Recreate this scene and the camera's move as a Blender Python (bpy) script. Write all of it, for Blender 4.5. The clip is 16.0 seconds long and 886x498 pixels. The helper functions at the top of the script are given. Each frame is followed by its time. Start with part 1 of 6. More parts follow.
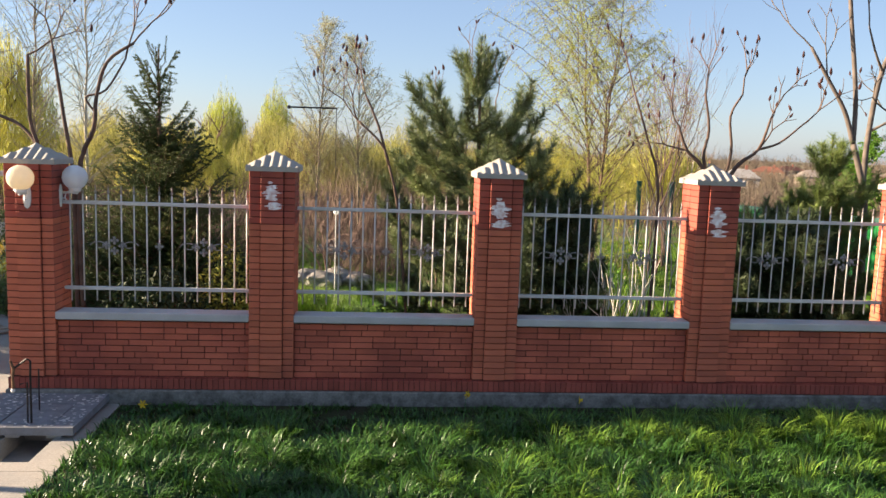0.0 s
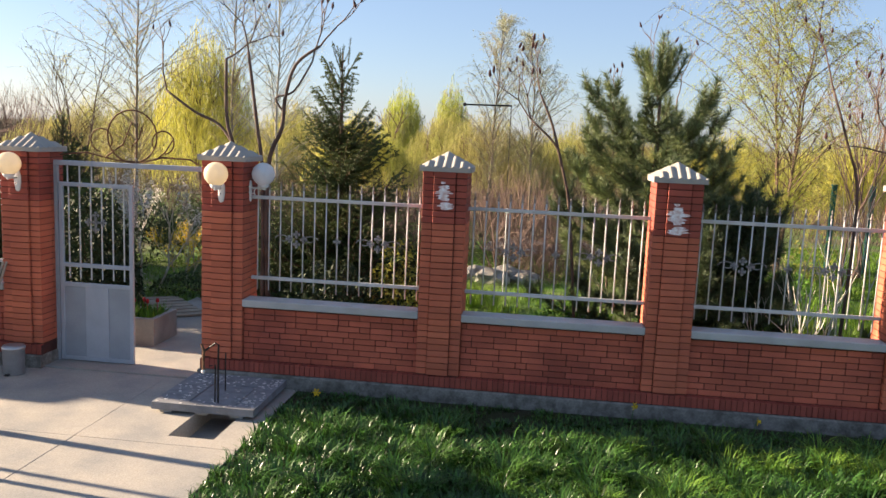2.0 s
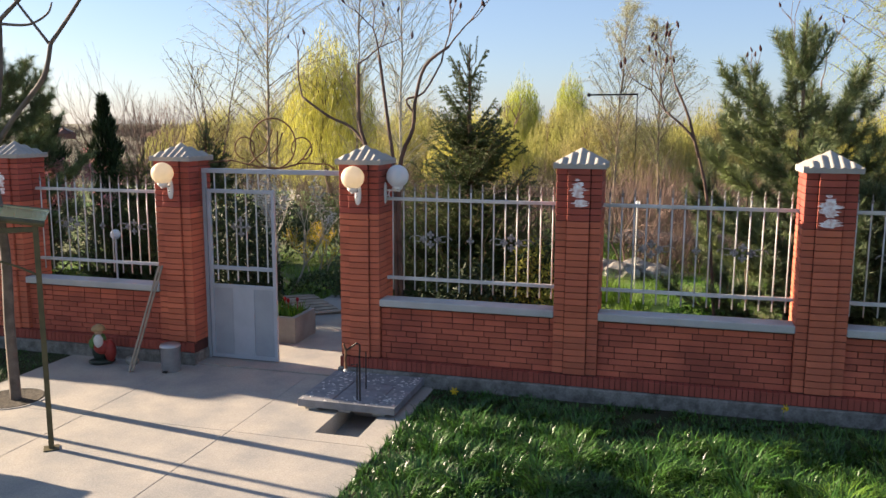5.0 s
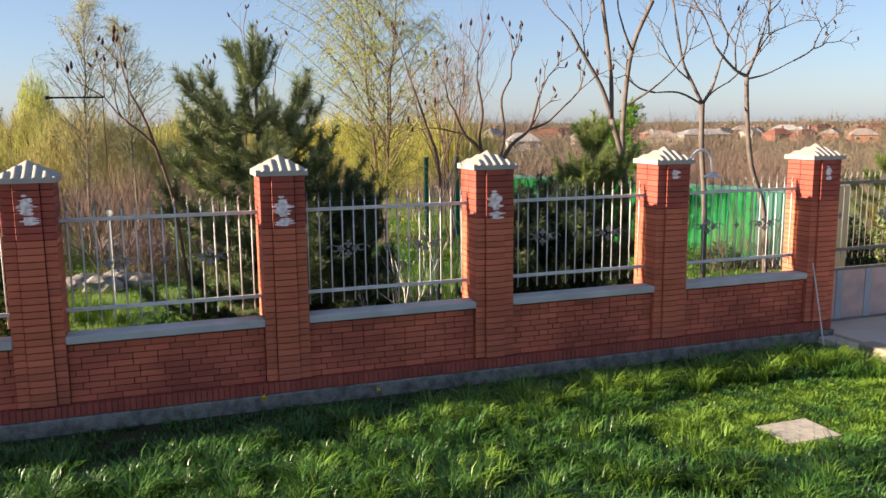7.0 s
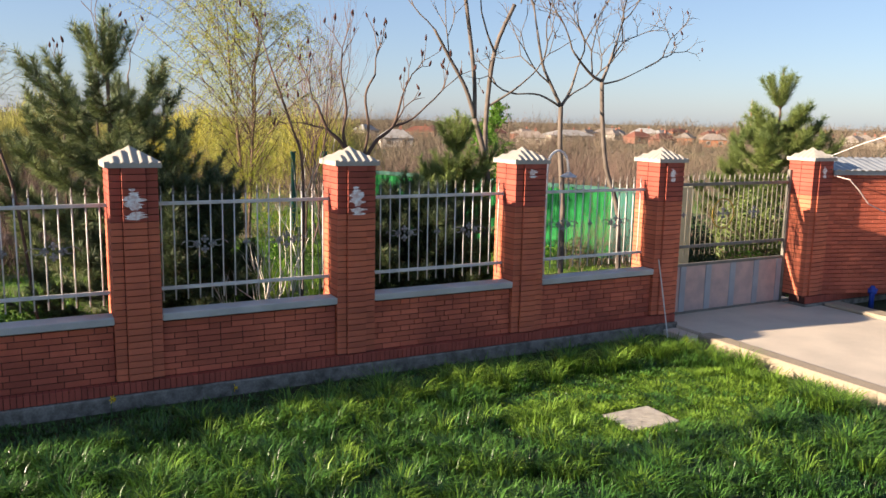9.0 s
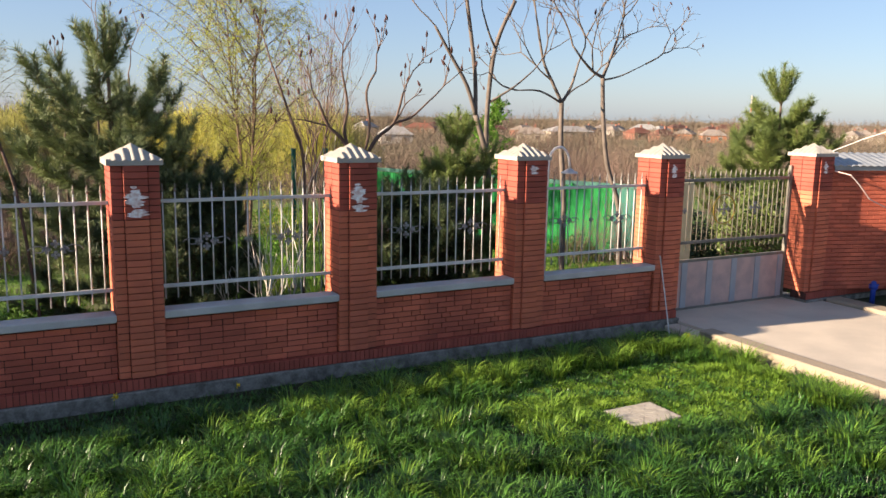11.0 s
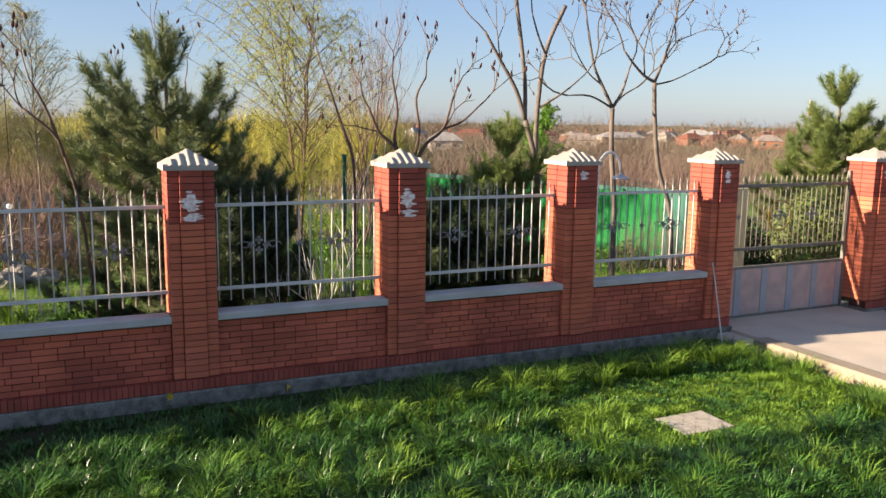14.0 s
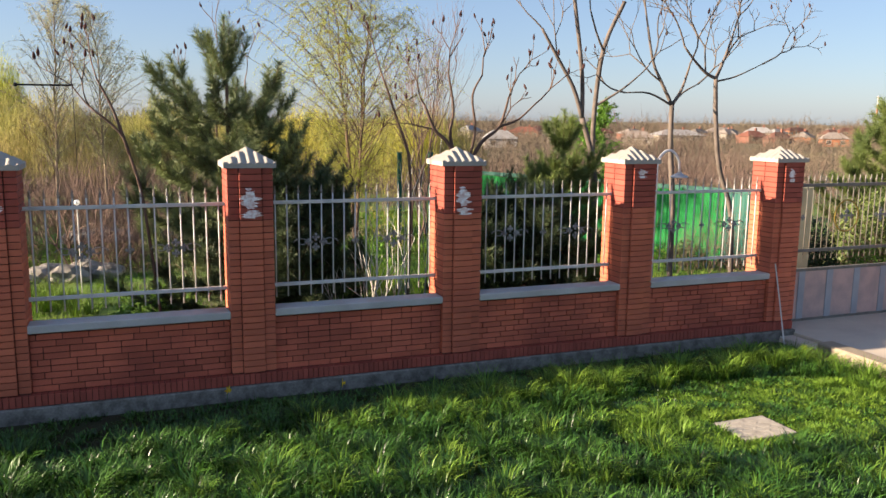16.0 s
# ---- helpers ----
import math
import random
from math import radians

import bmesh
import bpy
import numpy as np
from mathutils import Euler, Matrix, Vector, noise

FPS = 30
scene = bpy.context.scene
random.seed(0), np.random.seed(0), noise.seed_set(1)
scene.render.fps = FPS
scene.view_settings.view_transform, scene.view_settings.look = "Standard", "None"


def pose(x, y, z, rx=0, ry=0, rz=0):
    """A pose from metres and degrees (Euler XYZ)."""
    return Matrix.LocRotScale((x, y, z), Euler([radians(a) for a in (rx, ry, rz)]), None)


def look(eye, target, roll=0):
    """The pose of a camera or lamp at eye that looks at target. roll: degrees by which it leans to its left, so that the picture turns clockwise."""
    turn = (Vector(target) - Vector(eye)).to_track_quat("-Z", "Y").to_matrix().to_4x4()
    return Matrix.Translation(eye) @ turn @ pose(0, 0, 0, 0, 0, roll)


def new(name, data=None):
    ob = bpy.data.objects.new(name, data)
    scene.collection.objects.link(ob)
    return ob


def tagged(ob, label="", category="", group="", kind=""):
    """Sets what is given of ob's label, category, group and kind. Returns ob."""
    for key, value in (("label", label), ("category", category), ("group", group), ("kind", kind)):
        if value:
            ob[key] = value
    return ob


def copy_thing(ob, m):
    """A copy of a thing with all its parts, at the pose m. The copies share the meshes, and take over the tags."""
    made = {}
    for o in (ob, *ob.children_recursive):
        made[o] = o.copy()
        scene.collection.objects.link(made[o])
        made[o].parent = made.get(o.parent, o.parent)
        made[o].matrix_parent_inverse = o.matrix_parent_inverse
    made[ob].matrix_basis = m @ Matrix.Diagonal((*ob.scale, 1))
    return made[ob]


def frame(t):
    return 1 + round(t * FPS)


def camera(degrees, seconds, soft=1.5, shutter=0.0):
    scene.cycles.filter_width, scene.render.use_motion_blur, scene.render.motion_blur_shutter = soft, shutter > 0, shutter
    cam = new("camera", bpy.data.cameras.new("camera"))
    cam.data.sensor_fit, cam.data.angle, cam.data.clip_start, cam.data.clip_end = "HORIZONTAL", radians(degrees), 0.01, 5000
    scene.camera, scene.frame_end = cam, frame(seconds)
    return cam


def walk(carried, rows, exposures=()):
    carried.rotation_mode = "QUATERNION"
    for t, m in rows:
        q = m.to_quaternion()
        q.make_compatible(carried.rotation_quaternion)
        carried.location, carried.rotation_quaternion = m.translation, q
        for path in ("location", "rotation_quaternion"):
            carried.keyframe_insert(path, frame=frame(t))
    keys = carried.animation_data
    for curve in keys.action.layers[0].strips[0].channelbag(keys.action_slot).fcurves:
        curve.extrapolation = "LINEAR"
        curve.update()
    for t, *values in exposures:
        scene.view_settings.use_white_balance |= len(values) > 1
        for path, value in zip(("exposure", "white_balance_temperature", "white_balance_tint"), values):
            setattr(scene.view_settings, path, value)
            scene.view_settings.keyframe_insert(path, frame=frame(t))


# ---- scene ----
cam = camera(57.3, 16.0)
PATH = [
    (0, (1.125, -9.254, 3.026), (1.301, -7.277, 2.777), 2.0),
    (0.5, (1.136, -9.228, 3.041), (1.258, -7.248, 2.788), 1.8),
    (1, (1.062, -9.226, 3.042), (1.106, -7.243, 2.787), 2.1),
    (1.5, (1.067, -9.192, 3.066), (0.97, -7.211, 2.804), 2.4),
    (2, (1.128, -9.16, 3.102), (0.888, -7.194, 2.824), 2.5),
    (2.5, (1.071, -9.138, 3.138), (0.623, -7.21, 2.851), 2.0),
    (3, (0.976, -9.128, 3.146), (0.287, -7.271, 2.87), 1.5),
    (3.2, (0.942, -9.16, 3.15), (0.18, -7.332, 2.877), 1.4),
    (4.05, (0.9, -9.17, 3.17), (-0.05, -7.425, 2.895), 0.9),
    (5.5, (0.994, -9.172, 3.224), (0.891, -7.201, 2.904), -0.3),
    (6, (1.115, -9.112, 3.283), (1.382, -7.155, 2.966), -0.9),
    (6.5, (1.312, -9.251, 3.267), (1.785, -7.332, 2.962), -1.2),
    (7, (1.283, -9.226, 3.275), (1.936, -7.361, 2.965), -0.5),
    (7.5, (1.333, -9.272, 3.271), (2.084, -7.445, 2.959), 0.1),
    (8, (1.384, -9.304, 3.286), (2.193, -7.505, 2.958), 0.4),
    (8.5, (1.376, -9.311, 3.29), (2.26, -7.548, 2.958), 0.9),
    (9, (1.391, -9.326, 3.286), (2.33, -7.588, 2.968), 1.2),
    (9.2, (1.389, -9.329, 3.285), (2.338, -7.597, 2.97), 1.2),
    (11.5, (1.368, -9.316, 3.288), (2.3, -7.578, 2.957), 1.0),
    (12, (1.361, -9.323, 3.294), (2.285, -7.582, 2.96), 1.0),
    (12.5, (1.345, -9.317, 3.29), (2.257, -7.568, 2.959), 0.9),
    (13, (1.365, -9.321, 3.286), (2.247, -7.557, 2.958), 0.9),
    (13.5, (1.35, -9.314, 3.281), (2.207, -7.536, 2.96), 0.8),
    (14, (1.366, -9.337, 3.273), (2.197, -7.545, 2.96), 0.8),
    (14.5, (1.326, -9.335, 3.281), (2.148, -7.538, 2.967), 0.7),
    (15, (1.334, -9.31, 3.274), (2.138, -7.506, 2.96), 0.9),
    (15.5, (1.358, -9.303, 3.262), (2.115, -7.478, 2.948), 0.9),
    (16, (1.358, -9.311, 3.275), (2.067, -7.468, 2.955), 0.7),
]
walk(cam, [(t, look(eye, target, roll)) for t, eye, target, roll in PATH],
     [(0, 2.0, 6830, 16), (2, 2.0, 6800, 16), (3.2, 2.03, 6700, 16), (5.5, 1.9, 6620, 16), (7, 1.85, 6640, 16), (9, 1.8, 6640, 16), (16, 1.8, 6640, 16)])

# ---- light ----
SUN = Vector((-1.0, 0.135, 0.31)).normalized()
world = bpy.data.worlds.new("world")
scene.world = world
world.use_nodes = True
sky = world.node_tree.nodes.new("ShaderNodeTexSky")
sky.sky_type, sky.sun_disc = "NISHITA", False
sky.sun_elevation = math.asin(SUN.z)
sky.sun_rotation = math.atan2(SUN.x, SUN.y)
sky.air_density, sky.dust_density, sky.ozone_density = 0.92, 0.5, 2.8
back = world.node_tree.nodes["Background"]
back.inputs["Strength"].default_value = 0.053
haze = world.node_tree.nodes.new("ShaderNodeMix")
haze.data_type, haze.blend_type = "RGBA", "MIX"
haze.inputs["Factor"].default_value = 0.42
haze.inputs["B"].default_value = (1.85, 2.65, 4.05, 1)
world.node_tree.links.new(sky.outputs[0], haze.inputs["A"])
world.node_tree.links.new(haze.outputs["Result"], back.inputs[0])
sun_data = bpy.data.lights.new("sun", "SUN")
sun_data.energy, sun_data.angle, sun_data.color = 5.0, radians(0.6), (1.0, 0.84, 0.62)
sun = new("sun", sun_data)
sun.matrix_world = look(SUN * 50, (0, 0, 0))

# ---- mesh tools ----
rng = random.Random(7)


class Geo:
    """Vertices and faces of one mesh."""

    def __init__(self):
        self.v, self.f = [], []

    def add(self, verts, faces):
        n = len(self.v)
        self.v.extend(verts)
        self.f.extend([tuple(i + n for i in q) for q in faces])
        return self

    def box(self, x0, x1, y0, y1, z0, z1, c=0.0):
        """A box, its edges chamfered by c."""
        if c <= 0:
            p = [(x, y, z) for z in (z0, z1) for y in (y0, y1) for x in (x0, x1)]
            return self.add(p, [(0, 2, 3, 1), (4, 5, 7, 6), (0, 1, 5, 4), (2, 6, 7, 3), (0, 4, 6, 2), (1, 3, 7, 5)])
        bm = bmesh.new()
        bmesh.ops.create_cube(bm, size=1)
        for q in bm.verts:
            q.co = ((x0 + x1) / 2 + q.co.x * (x1 - x0), (y0 + y1) / 2 + q.co.y * (y1 - y0), (z0 + z1) / 2 + q.co.z * (z1 - z0))
        bmesh.ops.bevel(bm, geom=bm.edges[:], offset=c, segments=1, affect="EDGES")
        return self.take(bm)

    def take(self, bm):
        bm.verts.index_update()
        self.add([tuple(q.co) for q in bm.verts], [tuple(q.index for q in face.verts) for face in bm.faces])
        bm.free()
        return self

    def tube(self, pts, radii, n=6, cap=True):
        """A tapered round bar along pts."""
        pts = [Vector(p) for p in pts]
        if not isinstance(radii, (list, tuple)):
            radii = [radii] * len(pts)
        rings, side = [], None
        for i, p in enumerate(pts):
            d = (pts[min(i + 1, len(pts) - 1)] - pts[max(i - 1, 0)])
            d = d.normalized() if d.length > 1e-9 else Vector((0, 0, 1))
            if side is None:
                side = d.orthogonal().normalized()
            side = side - d * side.dot(d)
            side = side.normalized() if side.length > 1e-6 else d.orthogonal().normalized()
            o = d.cross(side)
            rings += [tuple(p + (side * math.cos(6.28319 * k / n) + o * math.sin(6.28319 * k / n)) * radii[i]) for k in range(n)]
        faces = [(i * n + k, i * n + (k + 1) % n, (i + 1) * n + (k + 1) % n, (i + 1) * n + k) for i in range(len(pts) - 1) for k in range(n)]
        if cap:
            faces += [tuple(range(n - 1, -1, -1)), tuple((len(pts) - 1) * n + k for k in range(n))]
        return self.add(rings, faces)

    def lathe(self, profile, n=20, at=(0, 0, 0)):
        """Turns (radius, height) pairs round the upright axis at the point."""
        vs = [(at[0] + r * math.cos(6.28319 * k / n), at[1] + r * math.sin(6.28319 * k / n), at[2] + z) for r, z in profile for k in range(n)]
        m = len(profile)
        faces = [(i * n + k, i * n + (k + 1) % n, (i + 1) * n + (k + 1) % n, (i + 1) * n + k) for i in range(m - 1) for k in range(n)]
        faces += [tuple(range(n - 1, -1, -1)), tuple((m - 1) * n + k for k in range(n))]
        return self.add(vs, faces)

    def ball(self, at, rx, ry=None, rz=None, n=12):
        ry, rz = ry or rx, rz or rx
        m = max(4, n // 2)
        prof = [(math.sin(math.pi * i / m), -math.cos(math.pi * i / m)) for i in range(m + 1)]
        prof[0], prof[-1] = (0.02, -1), (0.02, 1)
        g = Geo().lathe(prof, n)
        return self.add([(at[0] + x * rx, at[1] + y * ry, at[2] + z * rz) for x, y, z in g.v], g.f)

    def sheet(self, fn, nu, nv):
        """A grid of points fn(u, v), u and v from 0 to 1."""
        vs = [fn(i / nu, j / nv) for j in range(nv + 1) for i in range(nu + 1)]
        w = nu + 1
        return self.add(vs, [(j * w + i, j * w + i + 1, (j + 1) * w + i + 1, (j + 1) * w + i) for j in range(nv) for i in range(nu)])

    def moved(self, m):
        self.v = [tuple(m @ Vector(p)) for p in self.v]
        return self

    def mesh(self, name, smooth=False):
        me = bpy.data.meshes.new(name)
        me.from_pydata(self.v, [], self.f)
        if smooth:
            me.polygons.foreach_set("use_smooth", [True] * len(me.polygons))
        me.update()
        return me


def thing(name, label, category, at=(0, 0, 0), rz=0, group="", kind=""):
    """An Empty at the base of a thing."""
    ob = new(name)
    ob.matrix_basis = pose(*at, 0, 0, rz)
    return tagged(ob, label, category, group, kind)


def part(name, geo, material, parent, label="", smooth=False, at=None):
    me = geo if isinstance(geo, bpy.types.Mesh) else geo.mesh(name, smooth)
    if material and not me.materials:
        me.materials.append(material)
    ob = new(name, me)
    ob.parent = parent
    if at:
        ob.location = at
    return tagged(ob, label)


def solid(name, geo, material, label, category, kind="", group="", smooth=False, at=(0, 0, 0)):
    """A thing or a piece of the setting that is one mesh."""
    me = geo.mesh(name, smooth)
    me.materials.append(material)
    ob = new(name, me)
    ob.location = at
    return tagged(ob, label, category, group, kind)


# ---- materials ----
def material(name, colour, rough=0.7, metal=0.0, vary=0.25, scale=6.0, fine=60.0, bump=0.3, spread=0.0, island=0.0, second=None, translucent=0.0, spec=0.3, dist=0.01):
    """Colour with stains at a large scale and grain at a small one; spread: change from piece to piece; island: from loose part to loose part."""
    m = bpy.data.materials.new(name)
    m.use_nodes = True
    nt = m.node_tree
    bsdf = nt.nodes["Principled BSDF"]
    N, L = nt.nodes.new, nt.links.new
    co = N("ShaderNodeTexCoord")
    geo_node = N("ShaderNodeNewGeometry")
    n1, n2 = N("ShaderNodeTexNoise"), N("ShaderNodeTexNoise")
    n1.inputs["Scale"].default_value, n1.inputs["Detail"].default_value = scale, 5
    n2.inputs["Scale"].default_value, n2.inputs["Detail"].default_value = fine, 3
    L(geo_node.outputs["Position"], n1.inputs["Vector"])
    L(geo_node.outputs["Position"], n2.inputs["Vector"])
    mix = N("ShaderNodeMix")
    mix.data_type = "RGBA"
    b = second or tuple(c * (1 - vary * 1.6) for c in colour)
    mix.inputs["A"].default_value, mix.inputs["B"].default_value = (*colour, 1), (*b, 1)
    ramp = N("ShaderNodeMapRange")
    ramp.inputs["From Min"].default_value, ramp.inputs["From Max"].default_value = 0.38, 0.66
    L(n1.outputs["Fac"], ramp.inputs["Value"])
    L(ramp.outputs[0], mix.inputs["Factor"])
    value = N("ShaderNodeHueSaturation")
    L(mix.outputs["Result"], value.inputs["Color"])
    grain = N("ShaderNodeMapRange")
    grain.inputs["To Min"].default_value, grain.inputs["To Max"].default_value = 1 - vary, 1 + vary
    L(n2.outputs["Fac"], grain.inputs["Value"])
    last = grain.outputs[0]
    if spread or island:
        info = N("ShaderNodeObjectInfo") if spread else geo_node
        r = N("ShaderNodeMapRange")
        k = spread or island
        r.inputs["To Min"].default_value, r.inputs["To Max"].default_value = 1 - k, 1 + k
        L(info.outputs["Random"] if spread else geo_node.outputs["Random Per Island"], r.inputs["Value"])
        mul = N("ShaderNodeMath")
        mul.operation = "MULTIPLY"
        L(last, mul.inputs[0])
        L(r.outputs[0], mul.inputs[1])
        last = mul.outputs[0]
    L(last, value.inputs["Value"])
    L(value.outputs["Color"], bsdf.inputs["Base Color"])
    bsdf.inputs["Roughness"].default_value, bsdf.inputs["Metallic"].default_value = rough, metal
    bsdf.inputs["Specular IOR Level"].default_value = spec
    if bump:
        bp = N("ShaderNodeBump")
        bp.inputs["Strength"].default_value, bp.inputs["Distance"].default_value = bump, dist
        L(n2.outputs["Fac"], bp.inputs["Height"])
        L(bp.outputs[0], bsdf.inputs["Normal"])
    if translucent:
        tr, ms = N("ShaderNodeBsdfTranslucent"), N("ShaderNodeMixShader")
        L(value.outputs["Color"], tr.inputs["Color"])
        ms.inputs["Fac"].default_value = translucent
        L(bsdf.outputs[0], ms.inputs[1])
        L(tr.outputs[0], ms.inputs[2])
        L(ms.outputs[0], nt.nodes["Material Output"].inputs["Surface"])
    return m


BRICK = material("brick", (0.56, 0.150, 0.078), 0.75, vary=0.14, scale=1.6, fine=90, bump=0.4, spread=0.14, second=(0.44, 0.115, 0.066))
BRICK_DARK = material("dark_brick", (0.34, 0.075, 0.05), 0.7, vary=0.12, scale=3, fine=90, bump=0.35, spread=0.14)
BRICK_WALL = material("wall_brick", (0.52, 0.128, 0.072), 0.75, vary=0.22, scale=1.3, fine=60, bump=0.5, spread=0.18, second=(0.34, 0.080, 0.050))
MORTAR = material("mortar", (0.085, 0.035, 0.028), 0.9, vary=0.25, scale=5)
CONCRETE = material("concrete", (0.36, 0.345, 0.32), 0.85, vary=0.16, scale=3, fine=45, bump=0.5, second=(0.26, 0.25, 0.235))
PLINTH = material("plinth_concrete", (0.235, 0.215, 0.19), 0.9, vary=0.5, scale=9, fine=40, bump=0.6, second=(0.11, 0.10, 0.085))
COPING = material("coping_paint", (0.46, 0.45, 0.435), 0.7, vary=0.14, scale=2, fine=70, bump=0.3, second=(0.36, 0.35, 0.335))
FINIAL = material("weathered_finial", (0.27, 0.245, 0.22), 0.6, vary=0.25, scale=20, fine=150, bump=0.3)
ROSETTE = material("dull_cast_metal", (0.30, 0.29, 0.285), 0.55, vary=0.3, scale=25, fine=140, bump=0.4)
CAP = material("cap_concrete", (0.36, 0.33, 0.285), 0.8, vary=0.12, scale=8, fine=70, bump=0.3, second=(0.31, 0.29, 0.265))
STEEL = material("silver_paint", (0.58, 0.565, 0.54), 0.45, metal=0.0, vary=0.12, scale=9, fine=120, bump=0.15)
DRIVE = material("driveway_concrete", (0.52, 0.45, 0.365), 0.85, vary=0.14, scale=1.3, fine=60, bump=0.3, second=(0.43, 0.375, 0.31))
KERB = material("kerb_concrete", (0.29, 0.24, 0.175), 0.9, vary=0.25, scale=4, fine=60, bump=0.5, second=(0.28, 0.23, 0.17))
PAVING = material("paving_concrete", (0.375, 0.34, 0.29), 0.85, vary=0.3, scale=1.9, fine=60, bump=0.3, second=(0.27, 0.26, 0.24))
SOIL = material("lawn_soil", (0.025, 0.04, 0.01), 0.95, vary=0.3, scale=3, fine=40, bump=0.8, second=(0.035, 0.03, 0.015), dist=0.03)
FAR = material("far_ground", (0.13, 0.10, 0.065), 0.95, vary=0.3, scale=0.05, fine=1.2, bump=0.0, second=(0.09, 0.10, 0.04))

# ---- ground ----
def ground_height(x, y):
    """Level near the house, falling away behind the garden towards the river."""
    d = max(0.0, math.hypot(x * 0.6, max(0, y)) - 22)
    return -5.0 * (1 - math.exp(-d / 90)) - 0.28 * max(0.0, min(1.0, (8 - y) / 8)) - 0.02


def axis(lo, hi):
    a = [lo * (1 - i / 16) ** 2.4 for i in range(14)]
    return a + [0.0] + [hi * (i / 16) ** 2.4 for i in range(1, 15)]


gx, gy = axis(-2500, 2500), axis(-120, 3500)
g = Geo().sheet(lambda u, v: (gx[round(u * 28)], gy[round(v * 28)], ground_height(gx[round(u * 28)], gy[round(v * 28)])), 28, 28)
solid("ground", g, FAR, "earth and dry grass reaching to the horizon", "ground", "structure", smooth=True)
solid("lawn", Geo().box(-1.66, 10.35, -18, -0.06, -0.4, 0.0), SOIL, "dark soil under the front lawn", "lawn", "structure")
solid("lawn_left", Geo().box(-20, -6.85, -3.2, -0.06, -0.4, 0.004), SOIL, "soil under a small lawn beside the fence", "lawn", "structure")
g = Geo().sheet(lambda u, v: (-30 + 62 * u, 0.5 + 26 * v, -0.03 + 0.04 * noise.noise((u * 31, v * 13, 0))), 60, 30)
GARDEN = material("garden_lawn", (0.10, 0.20, 0.03), 0.95, vary=0.3, scale=0.6, fine=25, bump=0.8, second=(0.13, 0.12, 0.06), dist=0.05)
solid("garden_ground", g, GARDEN, "patchy garden grass behind the fence", "ground", "structure", smooth=True)
BEDS = [(2.6, 2.6, 1.7, 1.7), (4.1, 2.2, 1.1, 1.3), (7.7, 2.3, 1.5, 1.5), (-2.0, 2.5, 1.7, 1.8), (-6.9, 1.8, 2.2, 1.2), (15.2, 3.0, 2.6, 1.8)]
LITTER = material("needle_litter", (0.045, 0.032, 0.02), 0.95, vary=0.35, scale=4, fine=60, bump=0.8, second=(0.07, 0.05, 0.03), dist=0.03)
for k, (cx, cy, rx, ry) in enumerate(BEDS, 1):
    g = Geo().lathe([(1.0, -0.08), (0.97, 0.025), (0.6, 0.05), (0.05, 0.055)], 28).moved(Matrix.Translation((cx, cy, 0)) @ Matrix.Diagonal((rx, ry, 1, 1)))
    solid("bed_%d" % k, g, LITTER, "dark bed of needle litter under the trees", "garden bed", "structure", smooth=True)

# ---- fence ----
PITCH = 2.6
PILLARS = [-13.15, -10.5, -7.87, -5.22, -2.64, 0.0, PITCH, 2 * PITCH, 3 * PITCH, 4 * PITCH, 13.92]
COURSE, BASE, TOP = 0.0745, 0.31, 2.69
ROWS_N = 32
corner_brick = Geo().box(-0.0615, 0.0615, 0, 0.25, 0.004, COURSE - 0.004, 0.004).mesh("brick")
face_brick = Geo().box(-0.125, 0.125, 0, 0.09, 0.004, COURSE - 0.004, 0.004).mesh("brick")
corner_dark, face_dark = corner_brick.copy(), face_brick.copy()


def cap_geo():
    def point(u, v):
        x, y = 2 * u - 1, 2 * v - 1
        m = max(abs(x), abs(y))
        along = y if abs(x) > abs(y) else x
        wave = 0.012 * math.cos(along * math.pi * 6) * min(1, (1.0 - m) * 9 + 0.55)
        return (0.292 * x, 0.292 * y, 0.055 + 0.165 * (1 - m) + wave)
    g = Geo().sheet(point, 64, 64)
    g.sheet(lambda u, v: (0.292 * (2 * u - 1), 0.292 * (1 - 2 * v), 0.0), 1, 1)
    for k in range(4):
        ring = Geo().sheet(lambda u, v: (0.292 * (2 * u - 1), -0.292, v * (0.055 + 0.012 * 0.55 * math.cos((2 * u - 1) * math.pi * 6))), 64, 1)
        ring.moved(pose(0, 0, 0, 0, 0, 90 * k))
        g.add(ring.v, ring.f)
    return g


cap_mesh = cap_geo().mesh("cap")


def pillar(x):
    ob = thing("fence_pillar", "square red-brick fence pillar with a ridged concrete cap", "pillar", (x, 0, 0), group="pillars of the fence")
    part("core", Geo().box(-0.246, 0.246, 0.012, 0.50, BASE - 0.02, TOP), MORTAR, ob, "dark mortar joints")
    part("cap", cap_mesh, CAP, ob, "pyramid cap of ridged pale concrete", at=(0, 0.255, TOP))
    for i in range(ROWS_N):
        z = BASE + i * COURSE
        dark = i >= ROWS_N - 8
        for sx in (-1, 1):
            for y in (0.0, 0.26):
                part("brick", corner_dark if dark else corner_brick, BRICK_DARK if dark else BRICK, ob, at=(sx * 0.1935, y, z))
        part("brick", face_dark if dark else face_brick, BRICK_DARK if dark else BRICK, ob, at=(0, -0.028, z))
    return ob


for x in PILLARS:
    pillar(x)

wall_brick = Geo().box(-0.1265, 0.1265, 0, 0.06, 0.004, 0.0665, 0.004).mesh("brick")
half_brick = Geo().box(-0.06, 0.06, 0, 0.06, 0.004, 0.0665, 0.004).mesh("brick")
soldier_brick = Geo().box(-0.0285, 0.0285, 0, 0.098, 0.003, 0.128, 0.004).mesh("brick")


